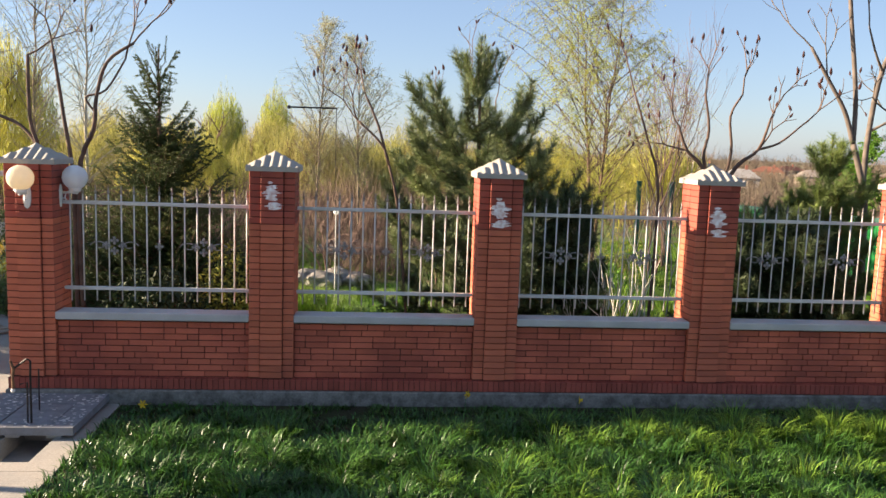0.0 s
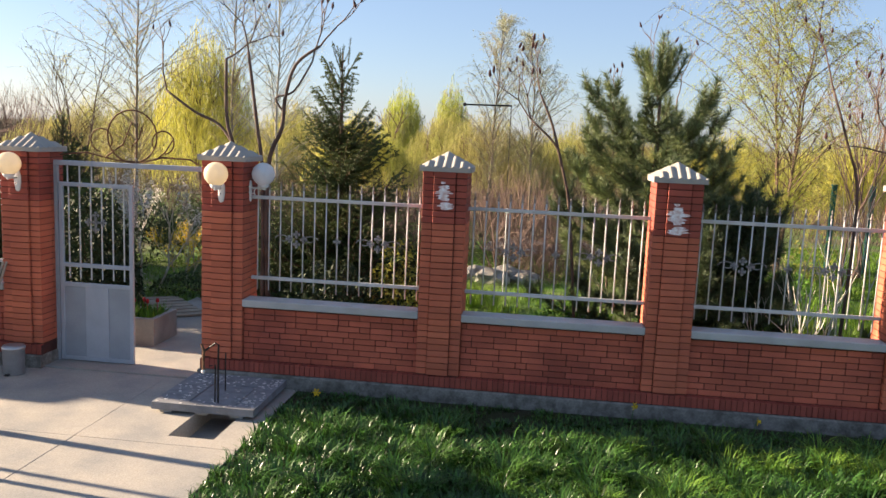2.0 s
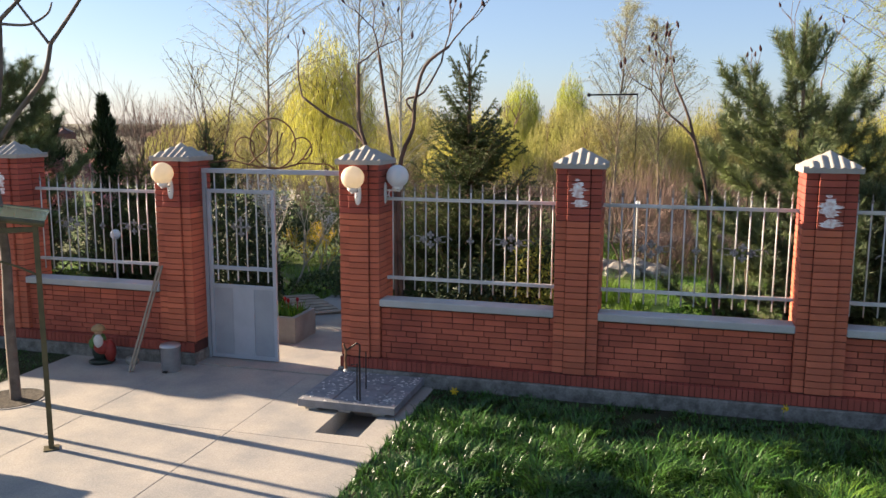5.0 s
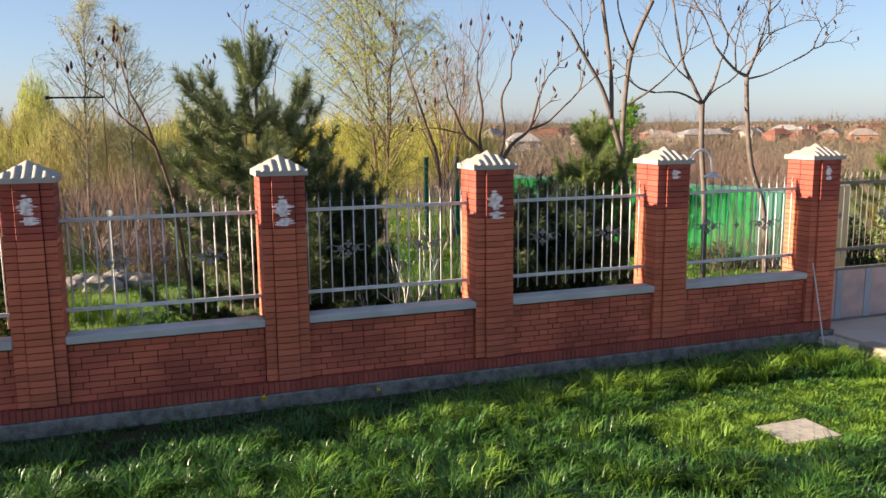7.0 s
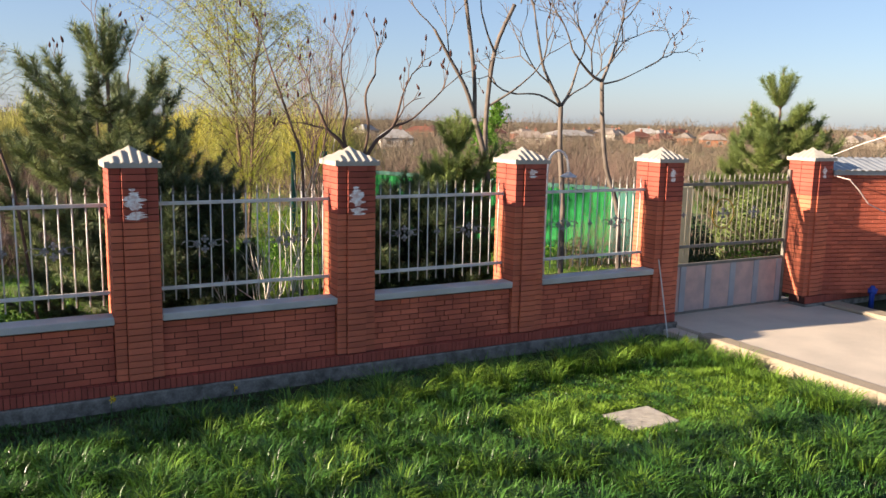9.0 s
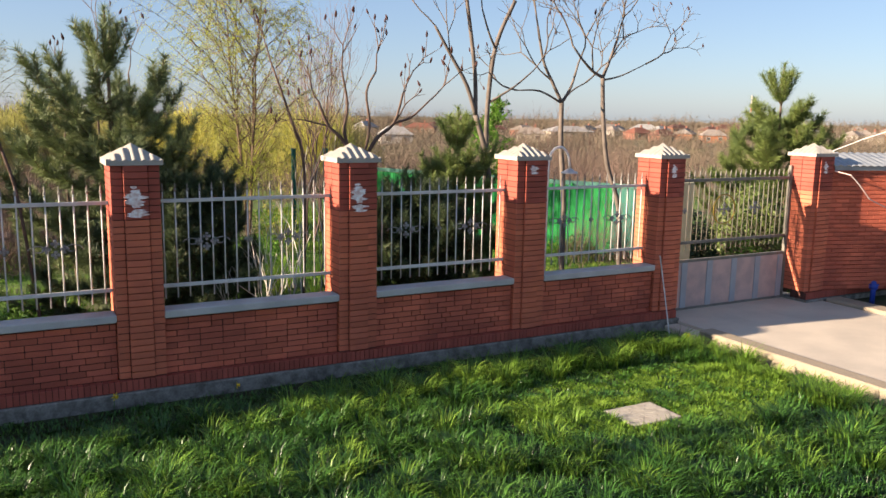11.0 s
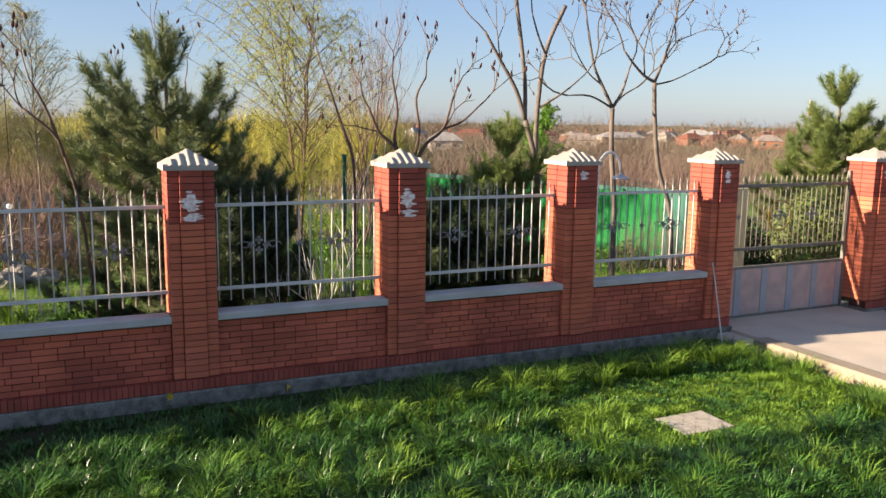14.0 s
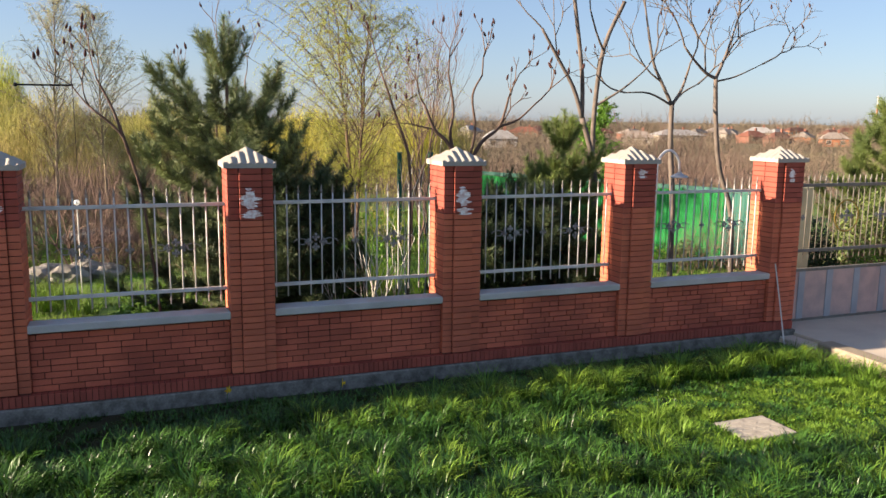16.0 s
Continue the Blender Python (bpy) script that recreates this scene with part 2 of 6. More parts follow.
def low_wall(x0, x1, n):
    """A low brick wall between two pillars, with its coping."""
    ob = tagged(new("low_wall_%d" % n), "low red-brick wall between two pillars", "wall", kind="structure")
    part("core", Geo().box(x0, x1, 0.064, 0.24, 0.17, 0.961), MORTAR, ob)
    for i in range(9):
        z = 0.301 + i * 0.0713
        x = x0 - (0.0 if i % 2 else 0.13) - 0.065 * rng.choice((0, 0, 1))
        while x < x1 - 0.03:
            half = rng.random() < 0.14
            half_w = 0.065 if half else 0.13
            c = x + half_w
            a, b = max(x0, x), min(x1, x + 2 * half_w)
            if b - a > 0.04:
                if a == x and b == x + 2 * half_w:
                    part("brick", half_brick if half else wall_brick, BRICK_WALL, ob, at=(c, 0.05, z))
                else:
                    p = part("brick", half_brick, BRICK_WALL, ob, at=((a + b) / 2, 0.05, z))
                    p.scale.x = (b - a - 0.008) / 0.12
            x += 2 * half_w
    c = Geo().box(x0 - 0.003, x1 + 0.003, -0.012, 0.26, 0.962, 1.05, 0.010)
    part("coping", c, COPING, ob, "grey-painted concrete coping")
    return ob


def soldiers(x0, x1, n):
    ob = tagged(new("brick_footing_%d" % n), "course of upright bricks along the foot of the fence", "brick footing", kind="structure")
    part("core", Geo().box(x0, x1, -0.025, 0.3, 0.17, 0.288), MORTAR, ob)
    k = int((x1 - x0) / 0.062)
    for i in range(k):
        part("brick", soldier_brick, BRICK_DARK if rng.random() < 0.7 else BRICK, ob, at=(x0 + (i + 0.5) * (x1 - x0) / k, -0.04, 0.172))
    return ob


BAYS = [(-13.15, -10.5), (-10.5, -7.87), (-7.87, -5.22), (-2.64, 0), (0, PITCH), (PITCH, 2 * PITCH), (2 * PITCH, 3 * PITCH), (3 * PITCH, 4 * PITCH)]
for n, (a, b) in enumerate(BAYS, 1):
    low_wall(a + 0.257, b - 0.257, n)
for n, (a, b) in enumerate([(-13.4, -4.97), (-2.9, PITCH), (PITCH, 10.62), (13.7, 22)], 1):
    soldiers(a, b, n)
for n, (a, b) in enumerate([(-20, -4.95), (-2.92, 10.66), (13.66, 22)], 1):
    solid("plinth_%d" % n, Geo().box(a, b, -0.075, 0.5, -0.3, 0.17, 0.012), PLINTH, "rough grey concrete footing under the brick fence", "plinth", "structure")
solid("wall_west", Geo().box(-20, -13.41, 0.03, 0.5, 0.17, 2.6), BRICK_WALL, "red-brick wall", "wall", "structure")

# ---- railings ----
bar_mesh = Geo().tube([(0, 0, 1.12), (0, 0, 2.36)], 0.0085, 8).mesh("bar", True)
finial_mesh = Geo().lathe([(0.004, 2.35), (0.017, 2.385), (0.006, 2.41), (0.010, 2.42), (0.002, 2.465)], 6).mesh("finial")


def rosette_geo():
    g = Geo()
    for k in range(4):
        a = k * math.pi / 2
        g.ball((0.03 * math.cos(a), 0, 0.03 * math.sin(a)), 0.02, 0.010, 0.02, 8)
    g.ball((0, -0.008, 0), 0.016, 0.012, 0.016, 8)
    return g


rosette_mesh = rosette_geo().mesh("rosette", True)
scroll_mesh = Geo().tube([(0.10 * s * math.cos(a) * (1 - a / 9), 0, 0.055 * math.sin(a) * (1 - a / 9)) for s, a in [(1, i * 0.5) for i in range(12)]], 0.007, 5).mesh("scroll", True)


def railing(x0, x1, n_bars):
    ob = thing("fence_railing", "silver-painted steel railing with spear tips and cast rosettes", "railing", ((x0 + x1) / 2, 0.32, 0), group="railings between the pillars")
    w = (x1 - x0) / 2
    for z in (1.27, 2.26):
        part("rail", Geo().box(-w - 0.05, w + 0.05, -0.02, 0.02, z - 0.02, z + 0.02, 0.003), STEEL, ob)
    for i in range(n_bars):
        x = -w + (i + 0.5) * 2 * w / n_bars
        part("bar", bar_mesh, STEEL, ob, at=(x, 0, 0))
        part("finial", finial_mesh, FINIAL, ob, "weathered spear tip", at=(x, 0, 0))
    for c in (-0.45, 0.0, 0.45):
        for dx, dz in ([(0, 0.06), (0, -0.06), (-0.09, 0), (0.09, 0)] if c else [(0, 0)]):
            part("rosette", rosette_mesh, ROSETTE, ob, at=(c * w * 1.05 + dx, -0.015, 1.77 + dz))
        if c:
            for s in (-1, 1):
                p = part("scroll", scroll_mesh, ROSETTE, ob, at=(c * w * 1.05 + s * 0.17, -0.01, 1.77))
                p.scale.x = s
    return ob


for a, b in BAYS:
    railing(a + 0.255, b - 0.255, 15)

# ---- paving ----
def slab_with_hole(x0, x1, y0, y1, hx0, hx1, hy0, hy1, z0, z1):
    g = Geo()
    g.box(x0, hx0, y0, y1, z0, z1)
    g.box(hx1, x1, y0, y1, z0, z1)
    g.box(hx0, hx1, y0, hy0, z0, z1)
    g.box(hx0, hx1, hy1, y1, z0, z1)
    return g


yard = tagged(new("pavement"), "sunlit pale concrete yard paving cast in slabs", "pavement", kind="structure")
xs, ys = [-6.85, -5.1, -3.33, -1.66], [-18.0, -6.2, -4.1, -2.0, 0.0]
for i in range(3):
    for j in range(4):
        x0, x1, y0, y1 = xs[i] + 0.002, xs[i + 1] - 0.002, ys[j] + 0.002, ys[j + 1] - 0.002
        if i == 2 and j == 3:
            g = slab_with_hole(x0, x1, y0, y1, -2.46, -1.98, -1.79, -0.7, -0.25, 0.012)
        else:
            g = Geo().box(x0, x1, y0, y1, -0.25, 0.012, 0.004)
        part("slab", g, PAVING, yard)
solid("pavement_left", Geo().box(-20, -6.85, -18.0, -3.2, -0.25, 0.012), PAVING, "pale concrete yard paving", "pavement", "structure")
solid("path_inside", Geo().box(-4.95, -2.9, 0.004, 4.5, -0.2, 0.03), PAVING, "concrete path behind the open gate", "path", "structure")
solid("driveway", Geo().box(10.63, 14.1, -12, 0.9, -0.25, 0.13, 0.01), DRIVE, "pale concrete driveway before the gate", "driveway", "structure")
solid("driveway_edge", Geo().box(10.36, 10.627, -0.79, 0.3, -0.2, 0.085, 0.015), DRIVE, "broken edge of the driveway at the pillar", "driveway", "structure")

# ---- rear wall beside the gate ----
solid("wall_east", Geo().box(14.17, 22, 0.06, 0.5, 0.3, 2.5), BRICK, "tall red-brick wall beside the gate", "wall", "structure")

# ---- plant tools ----
def np_mesh(name, verts, faces, mat):
    me = bpy.data.meshes.new(name)
    n, m, k = len(verts), len(faces), faces.shape[1]
    me.vertices.add(n)
    me.vertices.foreach_set("co", np.asarray(verts, np.float32).ravel())
    me.loops.add(m * k)
    me.loops.foreach_set("vertex_index", np.asarray(faces, np.int32).ravel())
    me.polygons.add(m)
    me.polygons.foreach_set("loop_start", np.arange(0, m * k, k, dtype=np.int32))
    me.polygons.foreach_set("loop_total", np.full(m, k, dtype=np.int32))
    me.update(calc_edges=True)
    me.materials.append(mat)
    return me


def unit(a):
    return a / np.maximum(np.linalg.norm(a, axis=1, keepdims=True), 1e-9)


def spikes(base, way, length, width, gen):
    """Thin upright triangles, each from its base point along its way."""
    n = len(base)
    side = unit(np.cross(way, gen.normal(size=(n, 3)))) * (np.asarray(width).reshape(-1, 1) / 2)
    tip = base + way * np.asarray(length).reshape(-1, 1)
    verts = np.stack([base - side, base + side, tip], 1).reshape(-1, 3)
    return verts, np.arange(n * 3).reshape(-1, 3)


def leaves(centre, size, gen, flat=0.0):
    """Small pointed leaves (two triangles as one quad) turned at random."""
    n = len(centre)
    a = gen.normal(size=(n, 3))
    a[:, 2] *= 1 - flat
    a = unit(a)
    b = unit(np.cross(a, gen.normal(size=(n, 3))))
    s = (size * (0.6 + 0.8 * gen.random(n))).reshape(-1, 1)
    v = np.stack([centre - a * s, centre + b * s * 0.38, centre + a * s, centre - b * s * 0.38], 1).reshape(-1, 3)
    return v, np.arange(n * 4).reshape(-1, 4)


def brush(shoots, per_m, length, width, forward, gen):
    """Needles round shoots, each given as start, end."""
    bs, ws = [], []
    for p, q in shoots:
        p, q = np.array(p), np.array(q)
        d = q - p
        ln = np.linalg.norm(d)
        k = max(3, int(ln * per_m))
        d = d / max(ln, 1e-6)
        t = gen.random((k, 1))
        r = gen.normal(size=(k, 3))
        r = unit(r - (r @ d)[:, None] * d)
        bs.append(p + (q - p) * t)
        ws.append(unit(r + d * forward * (0.7 + 0.6 * gen.random((k, 1)))))
    b, w = np.concatenate(bs), np.concatenate(ws)
    return spikes(b, w, length * (0.7 + 0.5 * gen.random(len(b))), width, gen)


def limb(geo, pts, r0, r1, n=6):
    """A limb with a smooth bend through pts."""
    p = [Vector(q) for q in pts]
    out = []
    for i in range(len(p) - 1):
        a, b, c, d = p[max(i - 1, 0)], p[i], p[i + 1], p[min(i + 2, len(p) - 1)]
        for k in range(4):
            t = k / 4
            out.append(0.5 * ((2 * b) + (c - a) * t + (2 * a - 5 * b + 4 * c - d) * t * t + (3 * b - a - 3 * c + d) * t ** 3))
    out.append(p[-1])
    m = len(out) - 1
    geo.tube(out, [r0 + (r1 - r0) * i / m for i in range(m + 1)], n)
    return out


def grow(geo, p, d, length, radius, depth, spec, r, tips, twigs, taper=0.62):
    """Forking growth. spec: forks, spread, lift, shrink, wobble."""
    forks, spread, lift, shrink, wobble = spec
    pts = [Vector(p)]
    d = Vector(d).normalized()
    for i in range(3):
        d = (d + Vector((r.gauss(0, wobble), r.gauss(0, wobble), r.gauss(0, wobble) + lift * 0.3))).normalized()
        pts.append(pts[-1] + d * length / 3)
    end = radius * (taper if depth else 0.5)
    geo.tube(pts, [radius + (end - radius) * i / 3 for i in range(4)], 5 if radius > 0.012 else 3, cap=False)
    twigs.append((tuple(pts[0]), tuple(pts[-1])))
    if depth == 0:
        tips.append((pts[-1], d))
        return
    n = r.choice(forks)
    turn = r.random() * 6.28
    for k in range(n):
        side = d.orthogonal().normalized()
        side.rotate(Matrix.Rotation(turn + 6.28 * k / n + r.gauss(0, 0.3), 3, d))
        nd = (d + side * spread * r.uniform(0.6, 1.3) + Vector((0, 0, lift))).normalized()
        start = pts[-1] if k < 2 else pts[2]
        grow(geo, start, nd, length * shrink * r.uniform(0.75, 1.2), end, depth - 1, spec, r, tips, twigs, taper)


BARK = material("bark", (0.16, 0.105, 0.075), 0.9, vary=0.3, scale=8, fine=50, bump=0.6)
BARK_RED = material("sumac_bark", (0.155, 0.125, 0.105), 0.85, vary=0.25, scale=6, fine=60, bump=0.4)
BARK_DARK = material("dark_sumac_bark", (0.13, 0.085, 0.065), 0.85, vary=0.25, scale=6, fine=60, bump=0.4)
BARK_PALE = material("pale_bark", (0.50, 0.44, 0.35), 0.85, vary=0.2, scale=8, fine=60, bump=0.3)
BARK_TAN = material("tan_bark", (0.30, 0.235, 0.165), 0.85, vary=0.2, scale=8, fine=60, bump=0.3)
BARK_WHITE = material("white_bark", (0.66, 0.62, 0.55), 0.85, vary=0.15, scale=8, fine=60, bump=0.2)
SEED = material("sumac_seed_head", (0.075, 0.03, 0.025), 0.9, vary=0.3, scale=30, fine=200, bump=0.8)
SPRUCE = material("spruce_needles", (0.05, 0.078, 0.026), 0.6, vary=0.3, scale=1.2, fine=20, bump=0, island=0.45, second=(0.10, 0.12, 0.035), translucent=0.15)
PINE = material("pine_needles", (0.185, 0.225, 0.085), 0.5, vary=0.3, scale=1.5, fine=15, bump=0, island=0.45, second=(0.075, 0.105, 0.05), translucent=0.08)
# Darker needle copy: the shade behind the railing is put into the colour.
PINE_SHADED = material("shaded_pine_needles", (0.085, 0.115, 0.05), 0.5, vary=0.3, scale=1.5, fine=15, bump=0, island=0.5, second=(0.05, 0.075, 0.035), translucent=0.12)
PINE_FRESH = material("young_pine_needles", (0.17, 0.22, 0.06), 0.55, vary=0.3, scale=1.5, fine=15, bump=0, island=0.35, second=(0.11, 0.16, 0.05), translucent=0.3)
GOLDEN = material("golden_leaves", (0.42, 0.40, 0.07), 0.6, vary=0.2, scale=3, bump=0, island=0.35, translucent=0.4)
JUNIPER = material("juniper_sprays", (0.12, 0.17, 0.085), 0.7, vary=0.3, scale=3, fine=20, bump=0, island=0.4, translucent=0.15)
THUJA = material("thuja_sprays", (0.028, 0.05, 0.018), 0.7, vary=0.3, scale=2, fine=20, bump=0, island=0.4, translucent=0.1)
WILLOW = material("willow_leaves", (0.45, 0.41, 0.075), 0.6, vary=0.25, scale=0.4, fine=8, bump=0, island=0.35, second=(0.36, 0.36, 0.08), translucent=0.42)
WILLOW_PALE = material("fresh_leaves", (0.36, 0.40, 0.055), 0.9, vary=0.25, scale=0.5, fine=8, bump=0, island=0.35, second=(0.36, 0.36, 0.14), translucent=0.4)
WILLOW_DULL = material("dull_willow_leaves", (0.31, 0.31, 0.09), 0.85, vary=0.25, scale=0.3, fine=8, bump=0, island=0.35, second=(0.30, 0.25, 0.11), translucent=0.45)
LEAF_GREY = material("grey_green_leaves", (0.36, 0.38, 0.17), 0.8, vary=0.25, scale=0.5, fine=8, bump=0, island=0.35, second=(0.42, 0.40, 0.20), translucent=0.4)
GREENLEAF = material("green_leaves", (0.12, 0.26, 0.03), 0.6, vary=0.25, scale=1, fine=8, bump=0, island=0.35, translucent=0.35)
BRUSHWOOD = material("brushwood", (0.16, 0.105, 0.085), 0.9, vary=0.3, scale=0.7, fine=10, bump=0, island=0.4, second=(0.11, 0.072, 0.06))
FARWOOD = material("far_brushwood", (0.12, 0.088, 0.072), 0.95, vary=0.3, scale=0.04, fine=1, bump=0, island=0.3, second=(0.14, 0.115, 0.075))
GRASS = material("grass", (0.035, 0.104, 0.018), 0.36, vary=0.3, scale=1.1, fine=10, bump=0, island=0.85, spec=0.45, second=(0.058, 0.14, 0.021), translucent=0.28)
PINKBLOOM = material("pink_blossom", (0.62, 0.28, 0.30), 0.7, vary=0.2, scale=4, bump=0, island=0.3, translucent=0.3)
WHITEBLOOM = material("white_blossom", (0.75, 0.68, 0.62), 0.7, vary=0.15, scale=4, bump=0, island=0.25, translucent=0.3)
YELLOWBLOOM = material("yellow_blossom", (0.75, 0.52, 0.03), 0.7, vary=0.15, scale=4, bump=0, island=0.25, translucent=0.3)


# ---- conifers ----
def spruce(x, y, h, w, seed, label):
    r, gen = random.Random(seed), np.random.default_rng(seed)
    ob = thing("spruce_tree", label, "tree", (x, y, 0))
    wood, shoots = Geo(), []
    wood.tube([(0, 0, 0), (0.02, 0, h * 0.5), (0, 0, h)], [h * 0.018, h * 0.011, 0.006], 8)
    z = 0.15
    while z < h - 0.12:
        k = z / h
        reach = w * (1 - k) ** 0.85 * (0.92 if k > 0.08 else 0.8) * (1.0 - 0.3 * min(1.0, max(0.0, (k - 0.4) / 0.35))) + 0.06
        for i in range(15 if k < 0.4 else 9 if k < 0.7 else 3):
            a = r.random() * 6.283
            ln = reach * r.uniform(0.7, 1.12)
            up = -0.15 + 0.75 * k + 3.2 * max(0.0, k - 0.62)
            pts = [Vector((0, 0, z))]
            for s in range(1, 6):
                t = s / 5
                pts.append(Vector((math.cos(a) * ln * t, math.sin(a) * ln * t, z + ln * (up * t + 0.38 * t * t - (0.12 if k < 0.5 else 0) * math.sin(t * 3.1)))))
            wood.tube(pts, [0.014 * (1 - 0.8 * s / 5) * (1.3 - k) + 0.002 for s in range(6)], 4, cap=False)
            for s in range(1, 6):
                shoots.append((tuple(pts[s - 1]), tuple(pts[s])))
                if ln > 0.25:
                    for sg in (-1, 1):
                        for rep in range(2):
                            o = pts[s - 1].lerp(pts[s], r.random())
                            tl = ln * 0.36 * (1.15 - s / 6) * r.uniform(0.6, 1.1) + 0.05
                            b = a + sg * r.uniform(0.6, 1.1)
                            q = o + Vector((math.cos(b) * tl, math.sin(b) * tl, tl * r.uniform(-0.35, 0.45)))
                            shoots.append((tuple(o), tuple(q)))
        z += 0.10 + 0.05 * r.random()
    for k in range(5):
        a, o = 1.3 * k + r.random(), h - 0.85 + 0.13 * k
        e = (0.17 * math.cos(a), 0.17 * math.sin(a), o + r.uniform(0.34, 0.5))
        wood.tube([(0, 0, o), (e[0] * 0.8, e[1] * 0.8, o + 0.12), e], [0.006, 0.005, 0.003], 4)
        shoots.append(((e[0] * 0.8, e[1] * 0.8, o + 0.12), e))
    shoots.append(((0, 0, h - 0.6), (0, 0, h + 0.05)))
    part("trunk", wood, BARK, ob, "thin brown trunk and boughs")
    v, f = brush(shoots, 330, 0.034, 0.008, 0.9, gen)
    part("needles", np_mesh("needles", v, f, SPRUCE), None, ob, "short dark green needles")
    return ob


def pine(x, y, h, w, seed, label, mat, low=0.08, tiers=7, nl=0.15, dens=330, lead=1.0, tip=0.36, shape=0.6, boughs=6, inner=0.35):
    """A young pine: whorls of upswept boughs, bare near the trunk, whose ends carry long-needled candles."""
    r, gen = random.Random(seed), np.random.default_rng(seed)
    ob = thing("pine_tree", label, "tree", (x, y, 0))
    wood, shoots = Geo(), []
    wood.tube([(0, 0, 0), (0.04, 0.02, h * 0.45), (0, 0, h * 0.99)], [h * 0.015, h * 0.010, 0.008], 8)

    def candle(o, d, ln, turn=0.5):
        """A shoot bending upward, needled all along."""
        d = Vector(d).normalized()
        m = o + d * ln * 0.5
        e = m + (d + Vector((r.gauss(0, 0.1), r.gauss(0, 0.1), turn))).normalized() * ln * 0.5
        wood.tube([o, m, e], [0.008, 0.006, 0.004], 3, cap=False)
        shoots.append((tuple(o.lerp(m, 0.2)), tuple(m)))
        shoots.append((tuple(m), tuple(e)))

    for i in range(tiers):
        k = low + (1 - lead / h - low) * i / (tiers - 1)
        n = boughs + r.choice((-1, 0, 0, 1))
        for b in range(n):
            a = 6.283 * (b + r.random() * 0.5) / n + i * 1.3
            z = h * k + r.uniform(-0.07, 0.07)
            ln = w * (1 - k) ** shape * r.uniform(0.68, 1.1) + 0.08
            rise = 0.10 + 0.42 * k + r.gauss(0, 0.09)
            bend = r.gauss(0, 0.2)
            pts = []
            for s in range(7):
                q = s / 6
                c = a + bend * q
                pts.append(Vector((math.cos(c) * ln * q, math.sin(c) * ln * q, z + ln * (rise * q * 0.6 + (0.22 + 0.3 * k) * q ** 2.4))))
            wood.tube(pts, [0.018 * (1 - 0.75 * s / 6) * (1.2 - k * 0.7) for s in range(7)], 4, cap=False)
            for s in range(1, 7):
                if s / 6 > inner:
                    shoots.append((tuple(pts[s - 1]), tuple(pts[s])))
            end = (pts[6] - pts[5]).normalized()
            candle(pts[6], end, tip * r.uniform(0.85, 1.25), 0.7)
            for c in range(4):
                t = 1.57 * c + r.random()
                side = Vector((math.cos(t), math.sin(t), 0.2))
                candle(pts[6] - end * 0.03, end + side * 0.7, tip * r.uniform(0.6, 0.9), 0.6)
            for s in (2, 3, 4, 5):
                if s / 6 < inner:
                    continue
                for sg in (-1, 1):
                    if r.random() < 0.75:
                        c = a + sg * r.uniform(0.5, 1.0)
                        candle(pts[s], (math.cos(c), math.sin(c), r.uniform(0.15, 0.5)), tip * r.uniform(0.7, 1.05), 0.6)
    # the leader and its crown of candles
    o = Vector((0, 0, h - lead * 0.60))
    for b in range(13):
        a = 0.483 * b * 5 + r.random() * 0.4
        wide = (0.7, 0.5, 0.3)[b % 3]
        candle(o, (math.cos(a) * wide, math.sin(a) * wide, 1.0), lead * r.uniform(0.46, 0.56), 0.15)
    shoots.append(((0, 0, h - lead * 0.62), (0, 0, h - lead * 0.3)))
    shoots.append(((0, 0, h - lead * 0.35), (0, 0, h)))
    part("trunk", wood, BARK, ob, "brown trunk and upswept boughs")
    v, f = brush(shoots, dens, nl, 0.0085, 1.0, gen)
    part("needles", np_mesh("needles", v, f, mat), None, ob, "long needles in brush-like tufts")
    return ob


spruce(-2.0, 3.0, 4.3, 1.75, 3, "dark green young spruce tree behind the fence")
pine(2.72, 3.3, 4.7, 1.75, 5, "tall blue-green pine with upswept brush-like shoots", PINE, low=0.05, tiers=9, dens=520, lead=1.6, tip=0.40, shape=0.78, boughs=7, inner=0.15)
pine(3.6, 2.3, 2.4, 0.95, 6, "low pine beside the fence, shade put into its needle colour", PINE_SHADED, low=0.04, tiers=8, dens=600, lead=0.5, tip=0.3, boughs=7, inner=0.1)
pine(8.05, 2.6, 3.4, 0.85, 8, "small bushy green pine close behind the railing", PINE_FRESH, low=0.04, tiers=6, dens=520, lead=1.25, tip=0.36, shape=0.8, boughs=7, inner=0.1)
pine(6.9, 2.0, 2.1, 1.1, 17, "low pine filling the gap behind the railing, needles coloured darker for shade", PINE_SHADED, low=0.04, tiers=8, dens=600, lead=0.45, tip=0.3, boughs=7, inner=0.1)
pine(18.75, 5.0, 4.7, 1.9, 9, "bright green young pine behind the gate", PINE_FRESH, tiers=8, nl=0.18, dens=520, lead=1.7, tip=0.42, shape=1.0, boughs=7, inner=0.1)
pine(-13.0, 5.0, 4.8, 2.0, 10, "broad dark pine behind the fence", PINE, tiers=9, nl=0.18, dens=480, lead=1.2, tip=0.46, boughs=7, inner=0.2)
pine(-15.6, 4.2, 3.9, 2.1, 11, "dark pine with tufted shoots", PINE, tiers=8, nl=0.17, dens=480, tip=0.4, boughs=7, inner=0.2)
spruce(-11.4, 3.6, 2.3, 1.5, 16, "low dark spruce below the taller pine")
spruce(-9.2, 4.8, 2.5, 1.7, 18, "broad dark spruce behind the paved corner")
spruce(-7.1, 3.9, 3.15, 1.5, 12, "dark young spruce behind the closed gate leaf")


